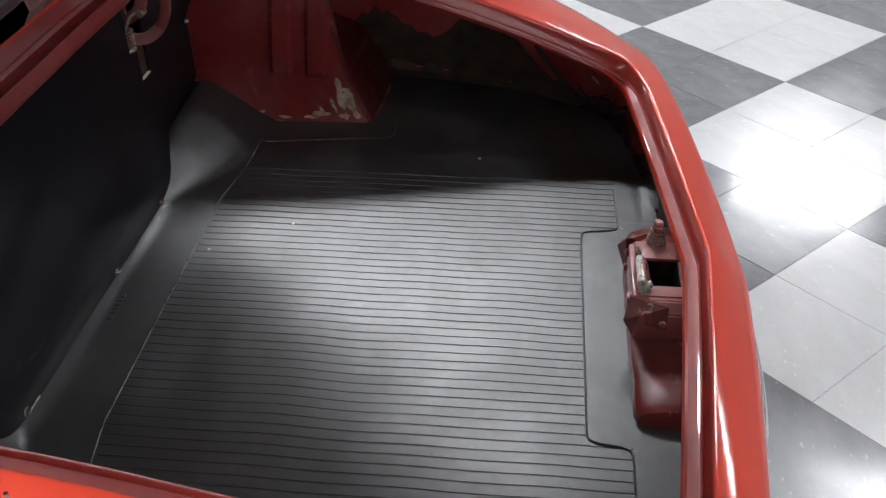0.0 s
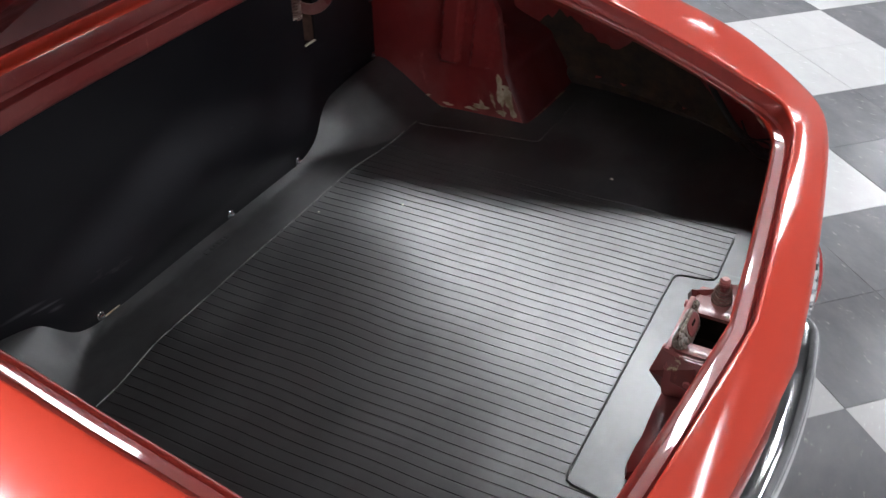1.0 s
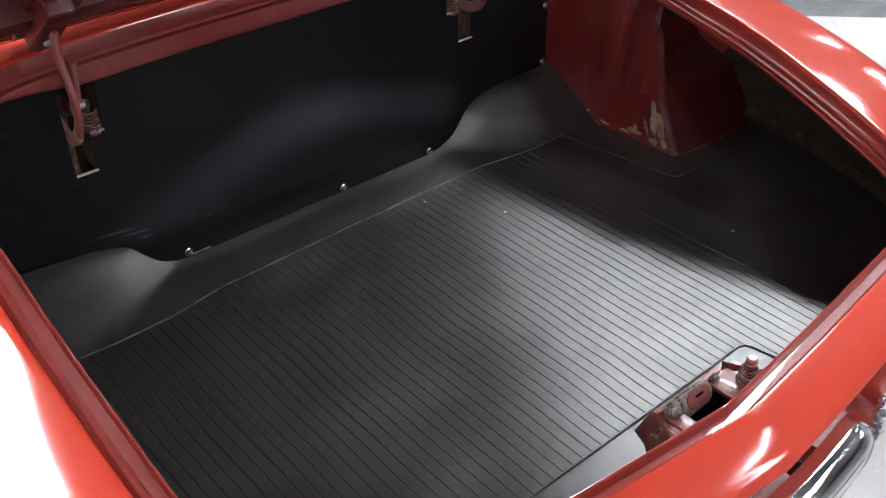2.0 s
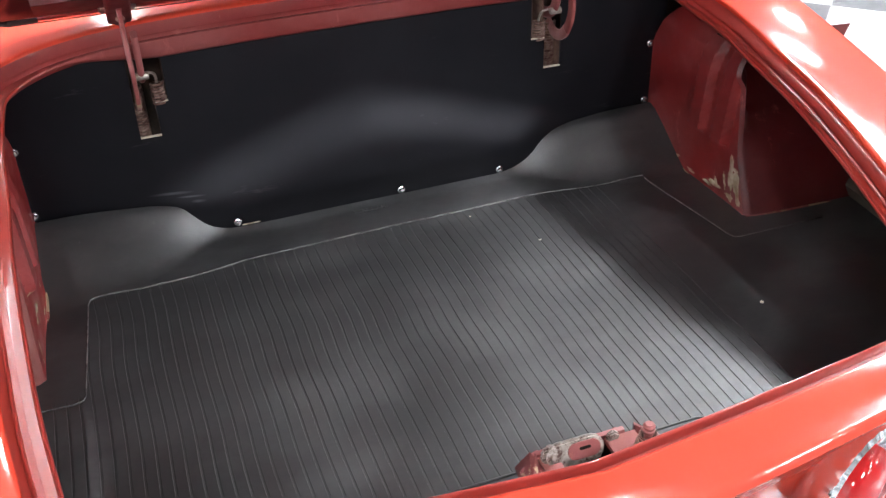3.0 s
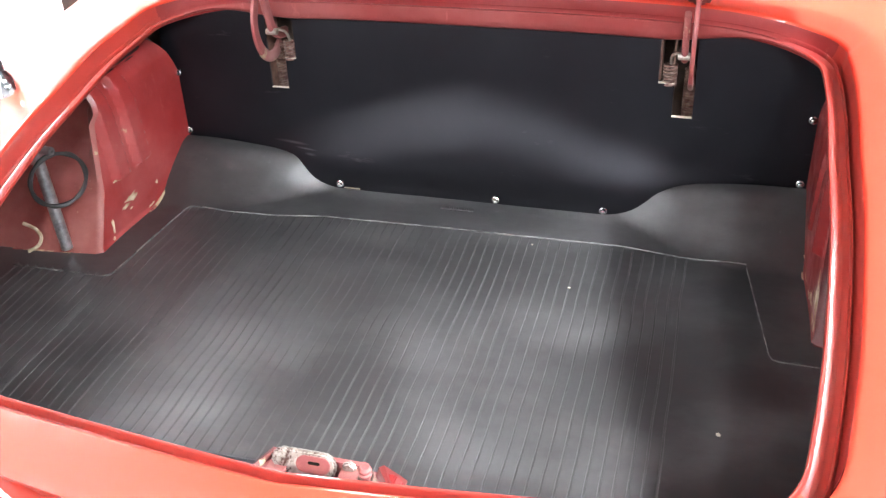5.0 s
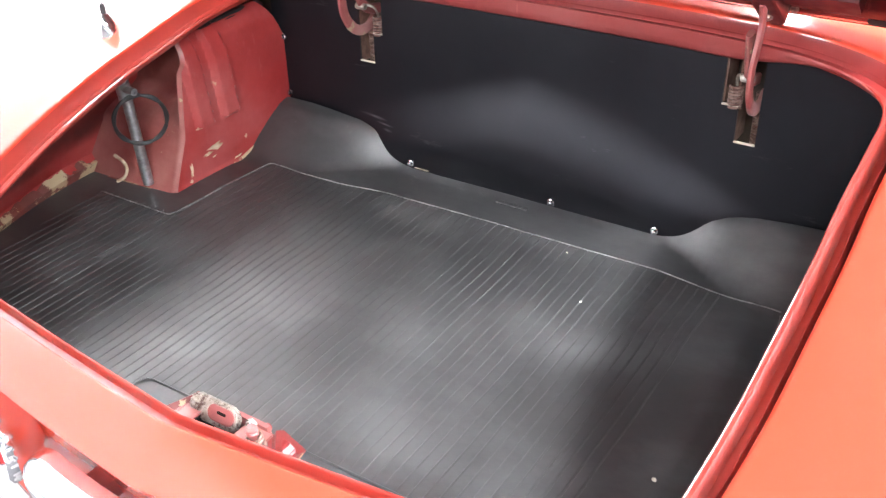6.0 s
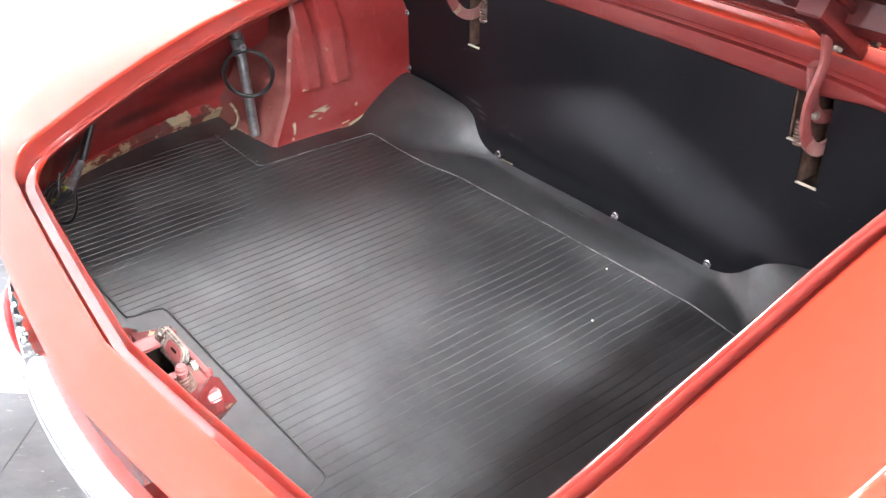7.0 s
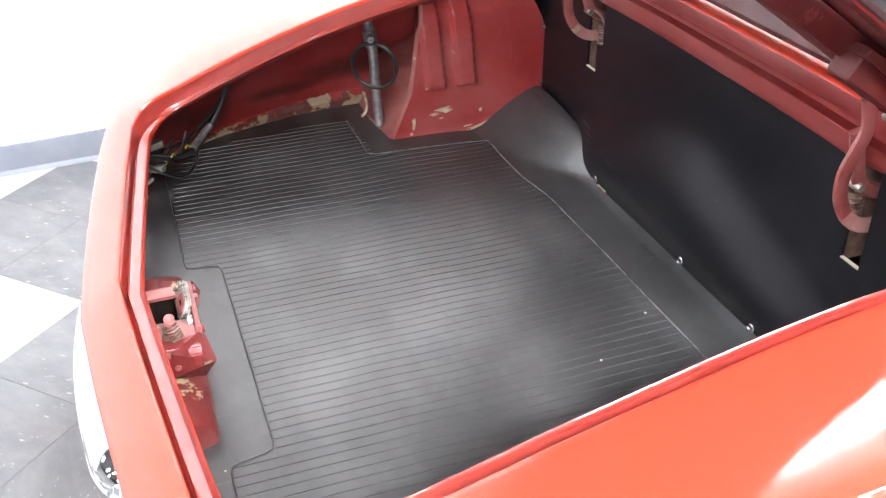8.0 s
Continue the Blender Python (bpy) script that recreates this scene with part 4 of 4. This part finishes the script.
# ---- latch on the tail panel ----
def latch():
    # folded bracket: top plate with a window, sloping ends
    def prism(outline, y0, y1, bev=0.002):
        bm = bmesh.new()
        vs = [bm.verts.new((px, y0, pz)) for px, pz in outline]
        f = bm.faces.new(vs)
        g = bmesh.ops.extrude_face_region(bm, geom=[f])
        bmesh.ops.translate(bm, verts=[v for v in g["geom"] if isinstance(v, bmesh.types.BMVert)], vec=(0, y1 - y0, 0))
        bmesh.ops.bevel(bm, geom=bm.edges[:], offset=bev, segments=2, affect="EDGES")
        return bm
    left = prism([(-0.072, 0.640), (-0.056, 0.608), (-0.030, 0.608), (-0.030, 0.676), (-0.058, 0.676), (-0.072, 0.664)], -0.838, -0.768)
    right = prism([(0.030, 0.608), (0.066, 0.608), (0.098, 0.650), (0.098, 0.668), (0.090, 0.676), (0.030, 0.676)], -0.838, -0.768)
    back = box(-0.030, 0.030, -0.838, -0.826, 0.612, 0.676, 0.002)
    low = box(-0.030, 0.030, -0.826, -0.766, 0.612, 0.640, 0.003)
    top = bit("latch", joined(left, right, back, low), INNER, car, "red latch bracket with worn bare steel catch", angle=30)
    bit("well", joined(box(-0.0295, 0.0295, -0.8255, -0.7720, 0.6402, 0.6412, 0), box(-0.0295, 0.0295, -0.8255, -0.8245, 0.6412, 0.674, 0), box(-0.0295, -0.0287, -0.8245, -0.7720, 0.6412, 0.674, 0), box(0.0287, 0.0295, -0.8245, -0.7720, 0.6412, 0.674, 0)), HOLE_BLACK, top, "near-black liner that gives the well its deep shade", smooth=False)
    # front plate carrying the mechanism
    bit("plate", joined(box(-0.056, 0.058, -0.770, -0.763, 0.640, 0.681, 0.002), box(-0.044, -0.030, -0.768, -0.757, 0.654, 0.668, 0.003)), HINGE_PAINT, top, "scuffed pink front plate")
    def stadium(x0, x1, z, r, y0, y1, bev):
        arc = [(x1 - r + r * math.cos(a), z + r * math.sin(a)) for a in [math.pi * (k / 8 - 0.5) for k in range(9)]]
        arc += [(x0 + r - r * math.cos(a), z - r * math.sin(a)) for a in [math.pi * (k / 8 - 0.5) for k in range(9)]]
        return prism(arc, y0, y1, bev)
    lean = Matrix.Translation((0, -0.781, 0.674)) @ Matrix.Rotation(radians(-30), 4, "X") @ Matrix.Translation((0, 0.778, -0.674))
    def leaning(*bms):
        bm = joined(*bms)
        bmesh.ops.transform(bm, verts=bm.verts, matrix=lean)
        return bm
    catch = bit("catch", leaning(stadium(-0.046, 0.026, 0.680, 0.0150, -0.783, -0.774, 0.0025), stadium(-0.050, -0.024, 0.682, 0.0125, -0.785, -0.772, 0.003)), STEEL, top, "pitted bare steel catch worn through its red paint")
    bit("worn_face", leaning(stadium(-0.020, 0.020, 0.681, 0.0095, -0.7842, -0.7825, 0.0006)), HINGE_PAINT, catch, "remains of red paint")
    bit("slot", leaning(stadium(-0.006, 0.008, 0.683, 0.0018, -0.7848, -0.7838, 0.0003)), HOLE_BLACK, catch, "dark slot")
    bit("pin", leaning(tube([(-0.037, -0.772, 0.682), (-0.037, -0.789, 0.682)], 0.0045, 12)), STEEL, catch, "worn steel pin")
    def wedge(side, x0, x1):
        bm = bmesh.new()
        for p in ((x0, -0.768, 0.682), (x0, -0.768, 0.612), (x1, -0.806, 0.678), (x1, -0.806, 0.642), (x1 - side * 0.004, -0.752, 0.652), (x0 + side * 0.004, -0.760, 0.678), (x0, -0.80, 0.66)):
            bm.verts.new(p)
        bmesh.ops.convex_hull(bm, input=bm.verts[:])
        return bm
    for side, x0, x1 in ((1, 0.070, 0.100), (-1, -0.052, -0.074)):
        bit("gusset", wedge(side, x0, x1), BRACE, top, "pinkish folded gusset", smooth=False)
    for x0, x1 in ((0.030, 0.0685), (-0.0515, -0.030)):
        bit("top_plate", box(x0, x1, -0.836, -0.772, 0.6755, 0.6785, 0.001), PALE_RED, top, "dull pinkish top plate")
    for rx, rz in ((0.100, 0.655), (-0.080, 0.655)):
        bit("rivet", lathe([(0.0, 0.0), (0.005, 0.0), (0.004, 0.003), (0.0, 0.004)], 10, Matrix.Translation((rx - 0.002 * (1 if rx > 0 else -1), -0.80, rz)) @ Matrix.Rotation(math.pi / 2 if rx > 0 else -math.pi / 2, 4, "Y")), HINGE_PAINT, top)
    bit("lever", prism([(0.030, 0.664), (0.046, 0.664), (0.047, 0.684), (0.040, 0.690), (0.032, 0.686)], -0.778, -0.771, 0.002), STEEL, top, "bare steel release lever")
    for bx, bz in ((-0.048, 0.672), (0.050, 0.672), (-0.048, 0.648), (0.050, 0.648)):
        bit("rivet", lathe([(0.0, 0.0), (0.006, 0.0), (0.005, 0.004), (0.0, 0.005)], 10, Matrix.Translation((bx, -0.763, bz)) @ Matrix.Rotation(-math.pi / 2, 4, "X")), INNER, top)
    # buffer stud with its spring
    turns = [(0.068 + (0.0085 + 0.0045 * (1 - k / 60)) * math.cos(k * 0.5), -0.800 + (0.0085 + 0.0045 * (1 - k / 60)) * math.sin(k * 0.5), 0.679 + 0.020 * k / 60 + 0.003 * math.sin(k * 0.5 + 1.0)) for k in range(61)]
    bit("stud_spring", tube(turns, 0.0015, 6), SPRING, top, "splayed coil spring round the stud")
    bit("stud", lathe([(0.0, 0.676), (0.0048, 0.676), (0.0048, 0.699), (0.0068, 0.701), (0.0070, 0.704), (0.0054, 0.7055), (0.0068, 0.707), (0.0068, 0.710), (0.0046, 0.713), (0.0, 0.713)], 14, Matrix.Translation((0.068, -0.800, 0.0))), HINGE_PAINT, top, "painted buffer stud with a grooved head")
    # brace under the bracket
    prof = [(-0.846, 0.632), (-0.820, 0.634), (-0.790, 0.631), (-0.774, 0.625), (-0.767, 0.614), (-0.765, 0.588)]
    bm = grid([[Vector((bx, -0.846 + (py + 0.846) * w, 0.588 + (pz - 0.588) * h * (1 + 0.10 * noise.noise((bx * 22, py * 30, 0.4))))) for py, pz in prof]
               for bx, w, h in ((-0.196, 0.05, 0.1), (-0.195, 0.7, 0.42), (-0.190, 0.95, 0.54), (-0.178, 1.0, 0.60), (-0.15, 1.0, 0.60), (-0.13, 0.98, 0.58), (-0.09, 1.0, 0.6), (0.0, 1.0, 0.6), (0.10, 1.0, 0.85), (0.13, 0.97, 0.93), (0.15, 0.99, 0.98), (0.170, 0.98, 0.95), (0.179, 0.93, 0.88), (0.184, 0.7, 0.72), (0.185, 0.05, 0.1))])
    bit("brace", bm, BRACE, top, "scuffed rusty red brace below the latch")


latch()


# ---- tail: bumper, tail lamps, trim ----
def bumper():
    def yline(x):
        return -0.936 + 0.40 * x ** 2
    prof = [(0.046, 0.611), (0.030, 0.613), (0.016, 0.608), (0.006, 0.600), (0.001, 0.590), (0.000, 0.578), (0.003, 0.562), (0.012, 0.546), (0.030, 0.536), (0.046, 0.536)]
    rows = []
    for k in range(49):
        x = -0.222 + 0.444 * k / 48
        end = min(1.0, (0.222 - abs(x)) / 0.05)
        f = math.sqrt(max(0.0, 1 - (1 - end) ** 2))
        rows.append([(XC + x, yline(x) + 0.03 + (dy - 0.03) * (0.2 + 0.8 * f), 0.577 + (z - 0.577) * f) for dy, z in prof])
    b = bit("bumper", grid(rows), CHROME, car, "curved chrome rear bumper bar")
    for x in (-0.12, 0.12):
        bit("bracket", box(XC + x - 0.018, XC + x + 0.018, -0.905, -0.84, 0.56, 0.59, 0.003), INNER, b)


bumper()


def tail_lamp(s):
    m = Matrix.Translation((XC + s * 0.326, -0.846, 0.578)) @ Matrix.Rotation(radians(s * 20), 4, "Z") @ Matrix.Rotation(math.pi / 2, 4, "X")
    bowl = lathe([(0.050, -0.028), (0.060, -0.022), (0.070, -0.012), (0.077, 0.0), (0.081, 0.010), (0.084, 0.016), (0.084, 0.026), (0.079, 0.030), (0.068, 0.028), (0.062, 0.020), (0.0, 0.020)], 96)
    for v in bowl.verts:
        r = math.hypot(v.co.x, v.co.y)
        if r > 0.0805:
            k = 1 + 0.035 * abs(math.sin(12 * math.atan2(v.co.y, v.co.x)))
            v.co.x *= k
            v.co.y *= k
    bmesh.ops.transform(bowl, verts=bowl.verts, matrix=m)
    b = bit("tail_lamp", bowl, CHROME, car, "chrome tail lamp bowl with a scalloped rim")
    bit("lens", lathe([(0.060, 0.018), (0.060, 0.030), (0.054, 0.040), (0.040, 0.047), (0.020, 0.051), (0.0, 0.052)], 32, m), LENS, b, "red domed lens")


tail_lamp(1)
tail_lamp(-1)


# ---- aerial on the left wing, with its tube and cable below ----
def aerial():
    x, y = -0.667, -0.320
    z = 0.868
    a = bit("aerial", lathe([(0.0, -0.004), (0.021, -0.004), (0.022, 0.002), (0.020, 0.010), (0.016, 0.022), (0.011, 0.032), (0.0065, 0.038), (0.0, 0.039)], 24, Matrix.Translation((x, y, z))), CHROME, car, "chrome aerial base on the wing")
    bit("ferrule", lathe([(0.0, 0.036), (0.0048, 0.036), (0.0048, 0.050), (0.003, 0.054), (0.0, 0.054)], 12, Matrix.Translation((x, y, z))), CABLE, a, "black ferrule")
    bit("mast", tube([(x, y, z + 0.05), (x - 0.001, y, z + 0.10)], 0.0016, 8), CHROME, a, "short retracted steel mast")
    bit("tube", tube([(-0.622, -0.352, 0.85), (-0.632, -0.338, 0.76), (-0.630, -0.332, 0.60)], 0.0095, 14), ALU, a, "dull aluminium aerial tube")
    bit("collar", tube([(-0.628, -0.345, 0.80), (-0.632, -0.339, 0.765)], 0.0125, 14), ALU, a, "aluminium collar")
    bit("stub", tube([(-0.630, -0.342, 0.785), (-0.605, -0.350, 0.792), (-0.590, -0.352, 0.792)], 0.0065, 10), ALU, a, "cable socket")
    bit("cord", tube(smooth_path([(-0.690, -0.346, 0.648), (-0.668, -0.348, 0.642), (-0.660, -0.349, 0.628), (-0.668, -0.352, 0.612), (-0.690, -0.352, 0.598)], 6), 0.0030, 8), FILLER, a, "frayed tan cord at the tube's foot")
    cable = [(-0.592, -0.352, 0.792)]
    for k in range(0, 27):
        w = math.pi * 0.45 - k * 2 * math.pi / 13
        r = 0.044 + 0.0015 * math.sin(k * 1.7)
        cable.append((-0.608 + 0.55 * r * math.cos(w) + 0.010, -0.345 + 0.83 * r * math.cos(w), 0.738 + r * math.sin(w)))
    bit("cable", tube(smooth_path(cable, 4), 0.0029, 8), CABLE, a, "coiled black aerial cable")


aerial()


# ---- loose wiring in the tail corner ----
def loom():
    w = bit("wiring", tube(smooth_path([(-0.655, -0.600, 0.765), (-0.658, -0.612, 0.73), (-0.650, -0.635, 0.685), (-0.630, -0.670, 0.640), (-0.590, -0.710, 0.622), (-0.565, -0.745, 0.630), (-0.56, -0.80, 0.65)], 6), 0.0055, 10), CABLE, car, "black taped wiring loom in the tail corner")
    bit("wire", tube(smooth_path([(-0.615, -0.690, 0.630), (-0.570, -0.705, 0.606), (-0.530, -0.740, 0.604), (-0.540, -0.800, 0.640)], 6), 0.0025, 6), CABLE, w, "black wire")
    bit("wire", tube(smooth_path([(-0.660, -0.600, 0.73), (-0.655, -0.66, 0.66), (-0.62, -0.72, 0.63), (-0.58, -0.76, 0.64), (-0.52, -0.79, 0.66)], 6), 0.0028, 6), CABLE, w, "black wire")
    for a, b, c in (((-0.592, -0.706, 0.634), (-0.585, -0.712, 0.639), (-0.578, -0.716, 0.637)), ((-0.568, -0.735, 0.630), (-0.560, -0.741, 0.637), (-0.553, -0.745, 0.634)), ((-0.556, -0.748, 0.626), (-0.550, -0.754, 0.631), (-0.541, -0.756, 0.628))):
        bit("wire", tube(smooth_path([a, b, c], 5), 0.0016, 6), TAPE, w, "yellow wire")
    for k in range(5):
        a = random.random() * 0.02
        pts = [(-0.61 + a, -0.70 - a, 0.66 - 0.008 * k), (-0.585 + a, -0.735, 0.615 + 0.01 * k), (-0.55 + a, -0.76 - 0.006 * k, 0.64 - 0.006 * k), (-0.53, -0.80, 0.655)]
        bit("wire", tube(smooth_path(pts, 6), 0.0020, 6), CABLE, w, "black wire")
    bit("tape", tube(smooth_path([(-0.636, -0.662, 0.650), (-0.618, -0.685, 0.634), (-0.598, -0.703, 0.624)], 5), 0.0072, 10), ALU, w, "grey wrapped tape")
    bit("plug", box(-0.009, 0.009, -0.016, 0.016, -0.006, 0.006, 0.002, m=Matrix.Translation((-0.545, -0.775, 0.622)) @ Matrix.Rotation(-0.5, 4, "Z")), PLASTIC, w, "pale grey plug")
    bit("plug", box(-0.006, 0.006, -0.014, 0.014, -0.004, 0.004, 0.002, m=Matrix.Translation((-0.520, -0.795, 0.610)) @ Matrix.Rotation(0.9, 4, "Z")), PLASTIC, w, "pale grey plug")
    bit("connector", box(-0.008, 0.008, -0.014, 0.014, -0.006, 0.006, 0.002, m=Matrix.Translation((-0.572, -0.770, 0.655)) @ Matrix.Rotation(0.6, 4, "Z")), PLASTIC, w, "grey connector")
    bit("socket", lathe([(0.0, 0.0), (0.011, 0.0), (0.011, 0.028), (0.007, 0.032), (0.0, 0.032)], 16, Matrix.Translation((-0.598, -0.790, 0.672)) @ Matrix.Rotation(-1.1, 4, "X")), ALU, w, "bare metal lamp socket")


loom()
top_loom = bit("wiring", tube(smooth_path([(-0.600, -0.200, 0.848), (-0.590, -0.165, 0.856), (-0.588, -0.120, 0.858), (-0.590, -0.075, 0.856), (-0.600, -0.035, 0.850), (-0.610, -0.010, 0.840)], 6), 0.0055, 10), CABLE, car, "black taped loom over the wheel house")
bit("wire", tube(smooth_path([(-0.595, -0.180, 0.842), (-0.586, -0.140, 0.849), (-0.585, -0.090, 0.850), (-0.592, -0.045, 0.842), (-0.606, -0.015, 0.830)], 6), 0.0032, 8), CABLE, top_loom, "black wire")


def right_loom():
    w = bit("wiring", tube(smooth_path([(0.640, -0.600, 0.76), (0.636, -0.630, 0.70), (0.610, -0.690, 0.640), (0.560, -0.745, 0.625), (0.520, -0.790, 0.655)], 6), 0.0055, 10), CABLE, car, "black wiring loom in the dark tail corner")
    for k in range(4):
        a = 0.010 * k
        bit("wire", tube(smooth_path([(0.600 - a, -0.70, 0.66 - a), (0.575, -0.735 - a, 0.62 + a), (0.545 - a, -0.765, 0.64), (0.525, -0.800, 0.655)], 6), 0.0020, 6), CABLE, w, "black wire")
    bit("socket", lathe([(0.0, 0.0), (0.011, 0.0), (0.011, 0.028), (0.007, 0.032), (0.0, 0.032)], 16, Matrix.Translation((0.560, -0.792, 0.668)) @ Matrix.Rotation(-1.1, 4, "X")), ALU, w, "bare metal lamp socket")
    bit("tag", box(-0.006, 0.006, -0.012, 0.012, -0.002, 0.002, 0.001, m=Matrix.Translation((0.600, -0.735, 0.665)) @ Matrix.Rotation(0.7, 4, "X")), FILLER, w, "dull tan tag on the loom")


right_loom()


# ---- floor tiles, last ----
SIDE = 0.610
U0, V0 = 0.378, 2.395
ANGLE = radians(45)


def tile_mesh(name, mat, a, b):
    bm = box(-a / 2, a / 2, -b / 2, b / 2, -0.0015, 0.0, 0.0004, 1)
    me = bpy.data.meshes.new(name)
    bm.to_mesh(me)
    bm.free()
    me.materials.append(mat)
    return me


half = SIDE / 2
small = [tile_mesh("tile", m, half - 0.0012, half - 0.0012) for m in (TILE_DARK, TILE_LIGHT)]
far_bm = [bmesh.new(), bmesh.new()]


def lay_tiles():
    c, s = math.cos(ANGLE), math.sin(ANGLE)
    n = 0
    for i in range(-44, 45):
        for j in range(-44, 45):
            u, v = U0 + (i + 0.5) * half, V0 + (j + 0.5) * half
            x, y = (u + v) / math.sqrt(2), (u - v) / math.sqrt(2)
            if not (ROOM[0] < x < ROOM[1] and ROOM[2] < y < ROOM[3]):
                continue
            dark = ((i // 2) + (j // 2)) % 2
            near = (-1.86 < x < -0.45 and -2.2 < y < 0.5) or (0.75 < x < 2.9 and -2.4 < y < 0.4)
            if near and n < 290:
                ob = new("tile", small[0] if dark else small[1])
                ob.matrix_basis = Matrix.Translation((x, y, GROUND)) @ Matrix.Rotation(ANGLE, 4, "Z")
                ob.parent = floor
                n += 1
            else:
                bm = far_bm[0] if dark else far_bm[1]
                g = half / 2 - 0.0006
                vs = [bm.verts.new((x + (a * c - b * s) * g, y + (a * s + b * c) * g, GROUND)) for a, b in ((-1, -1), (1, -1), (1, 1), (-1, 1))]
                bm.faces.new(vs)
    for bm, m in zip(far_bm, (TILE_DARK, TILE_LIGHT)):
        ob = part("far_tiles", bm, m, smooth=False)
        ob.parent = floor
        tagged(ob, kind="stuff")


lay_tiles()
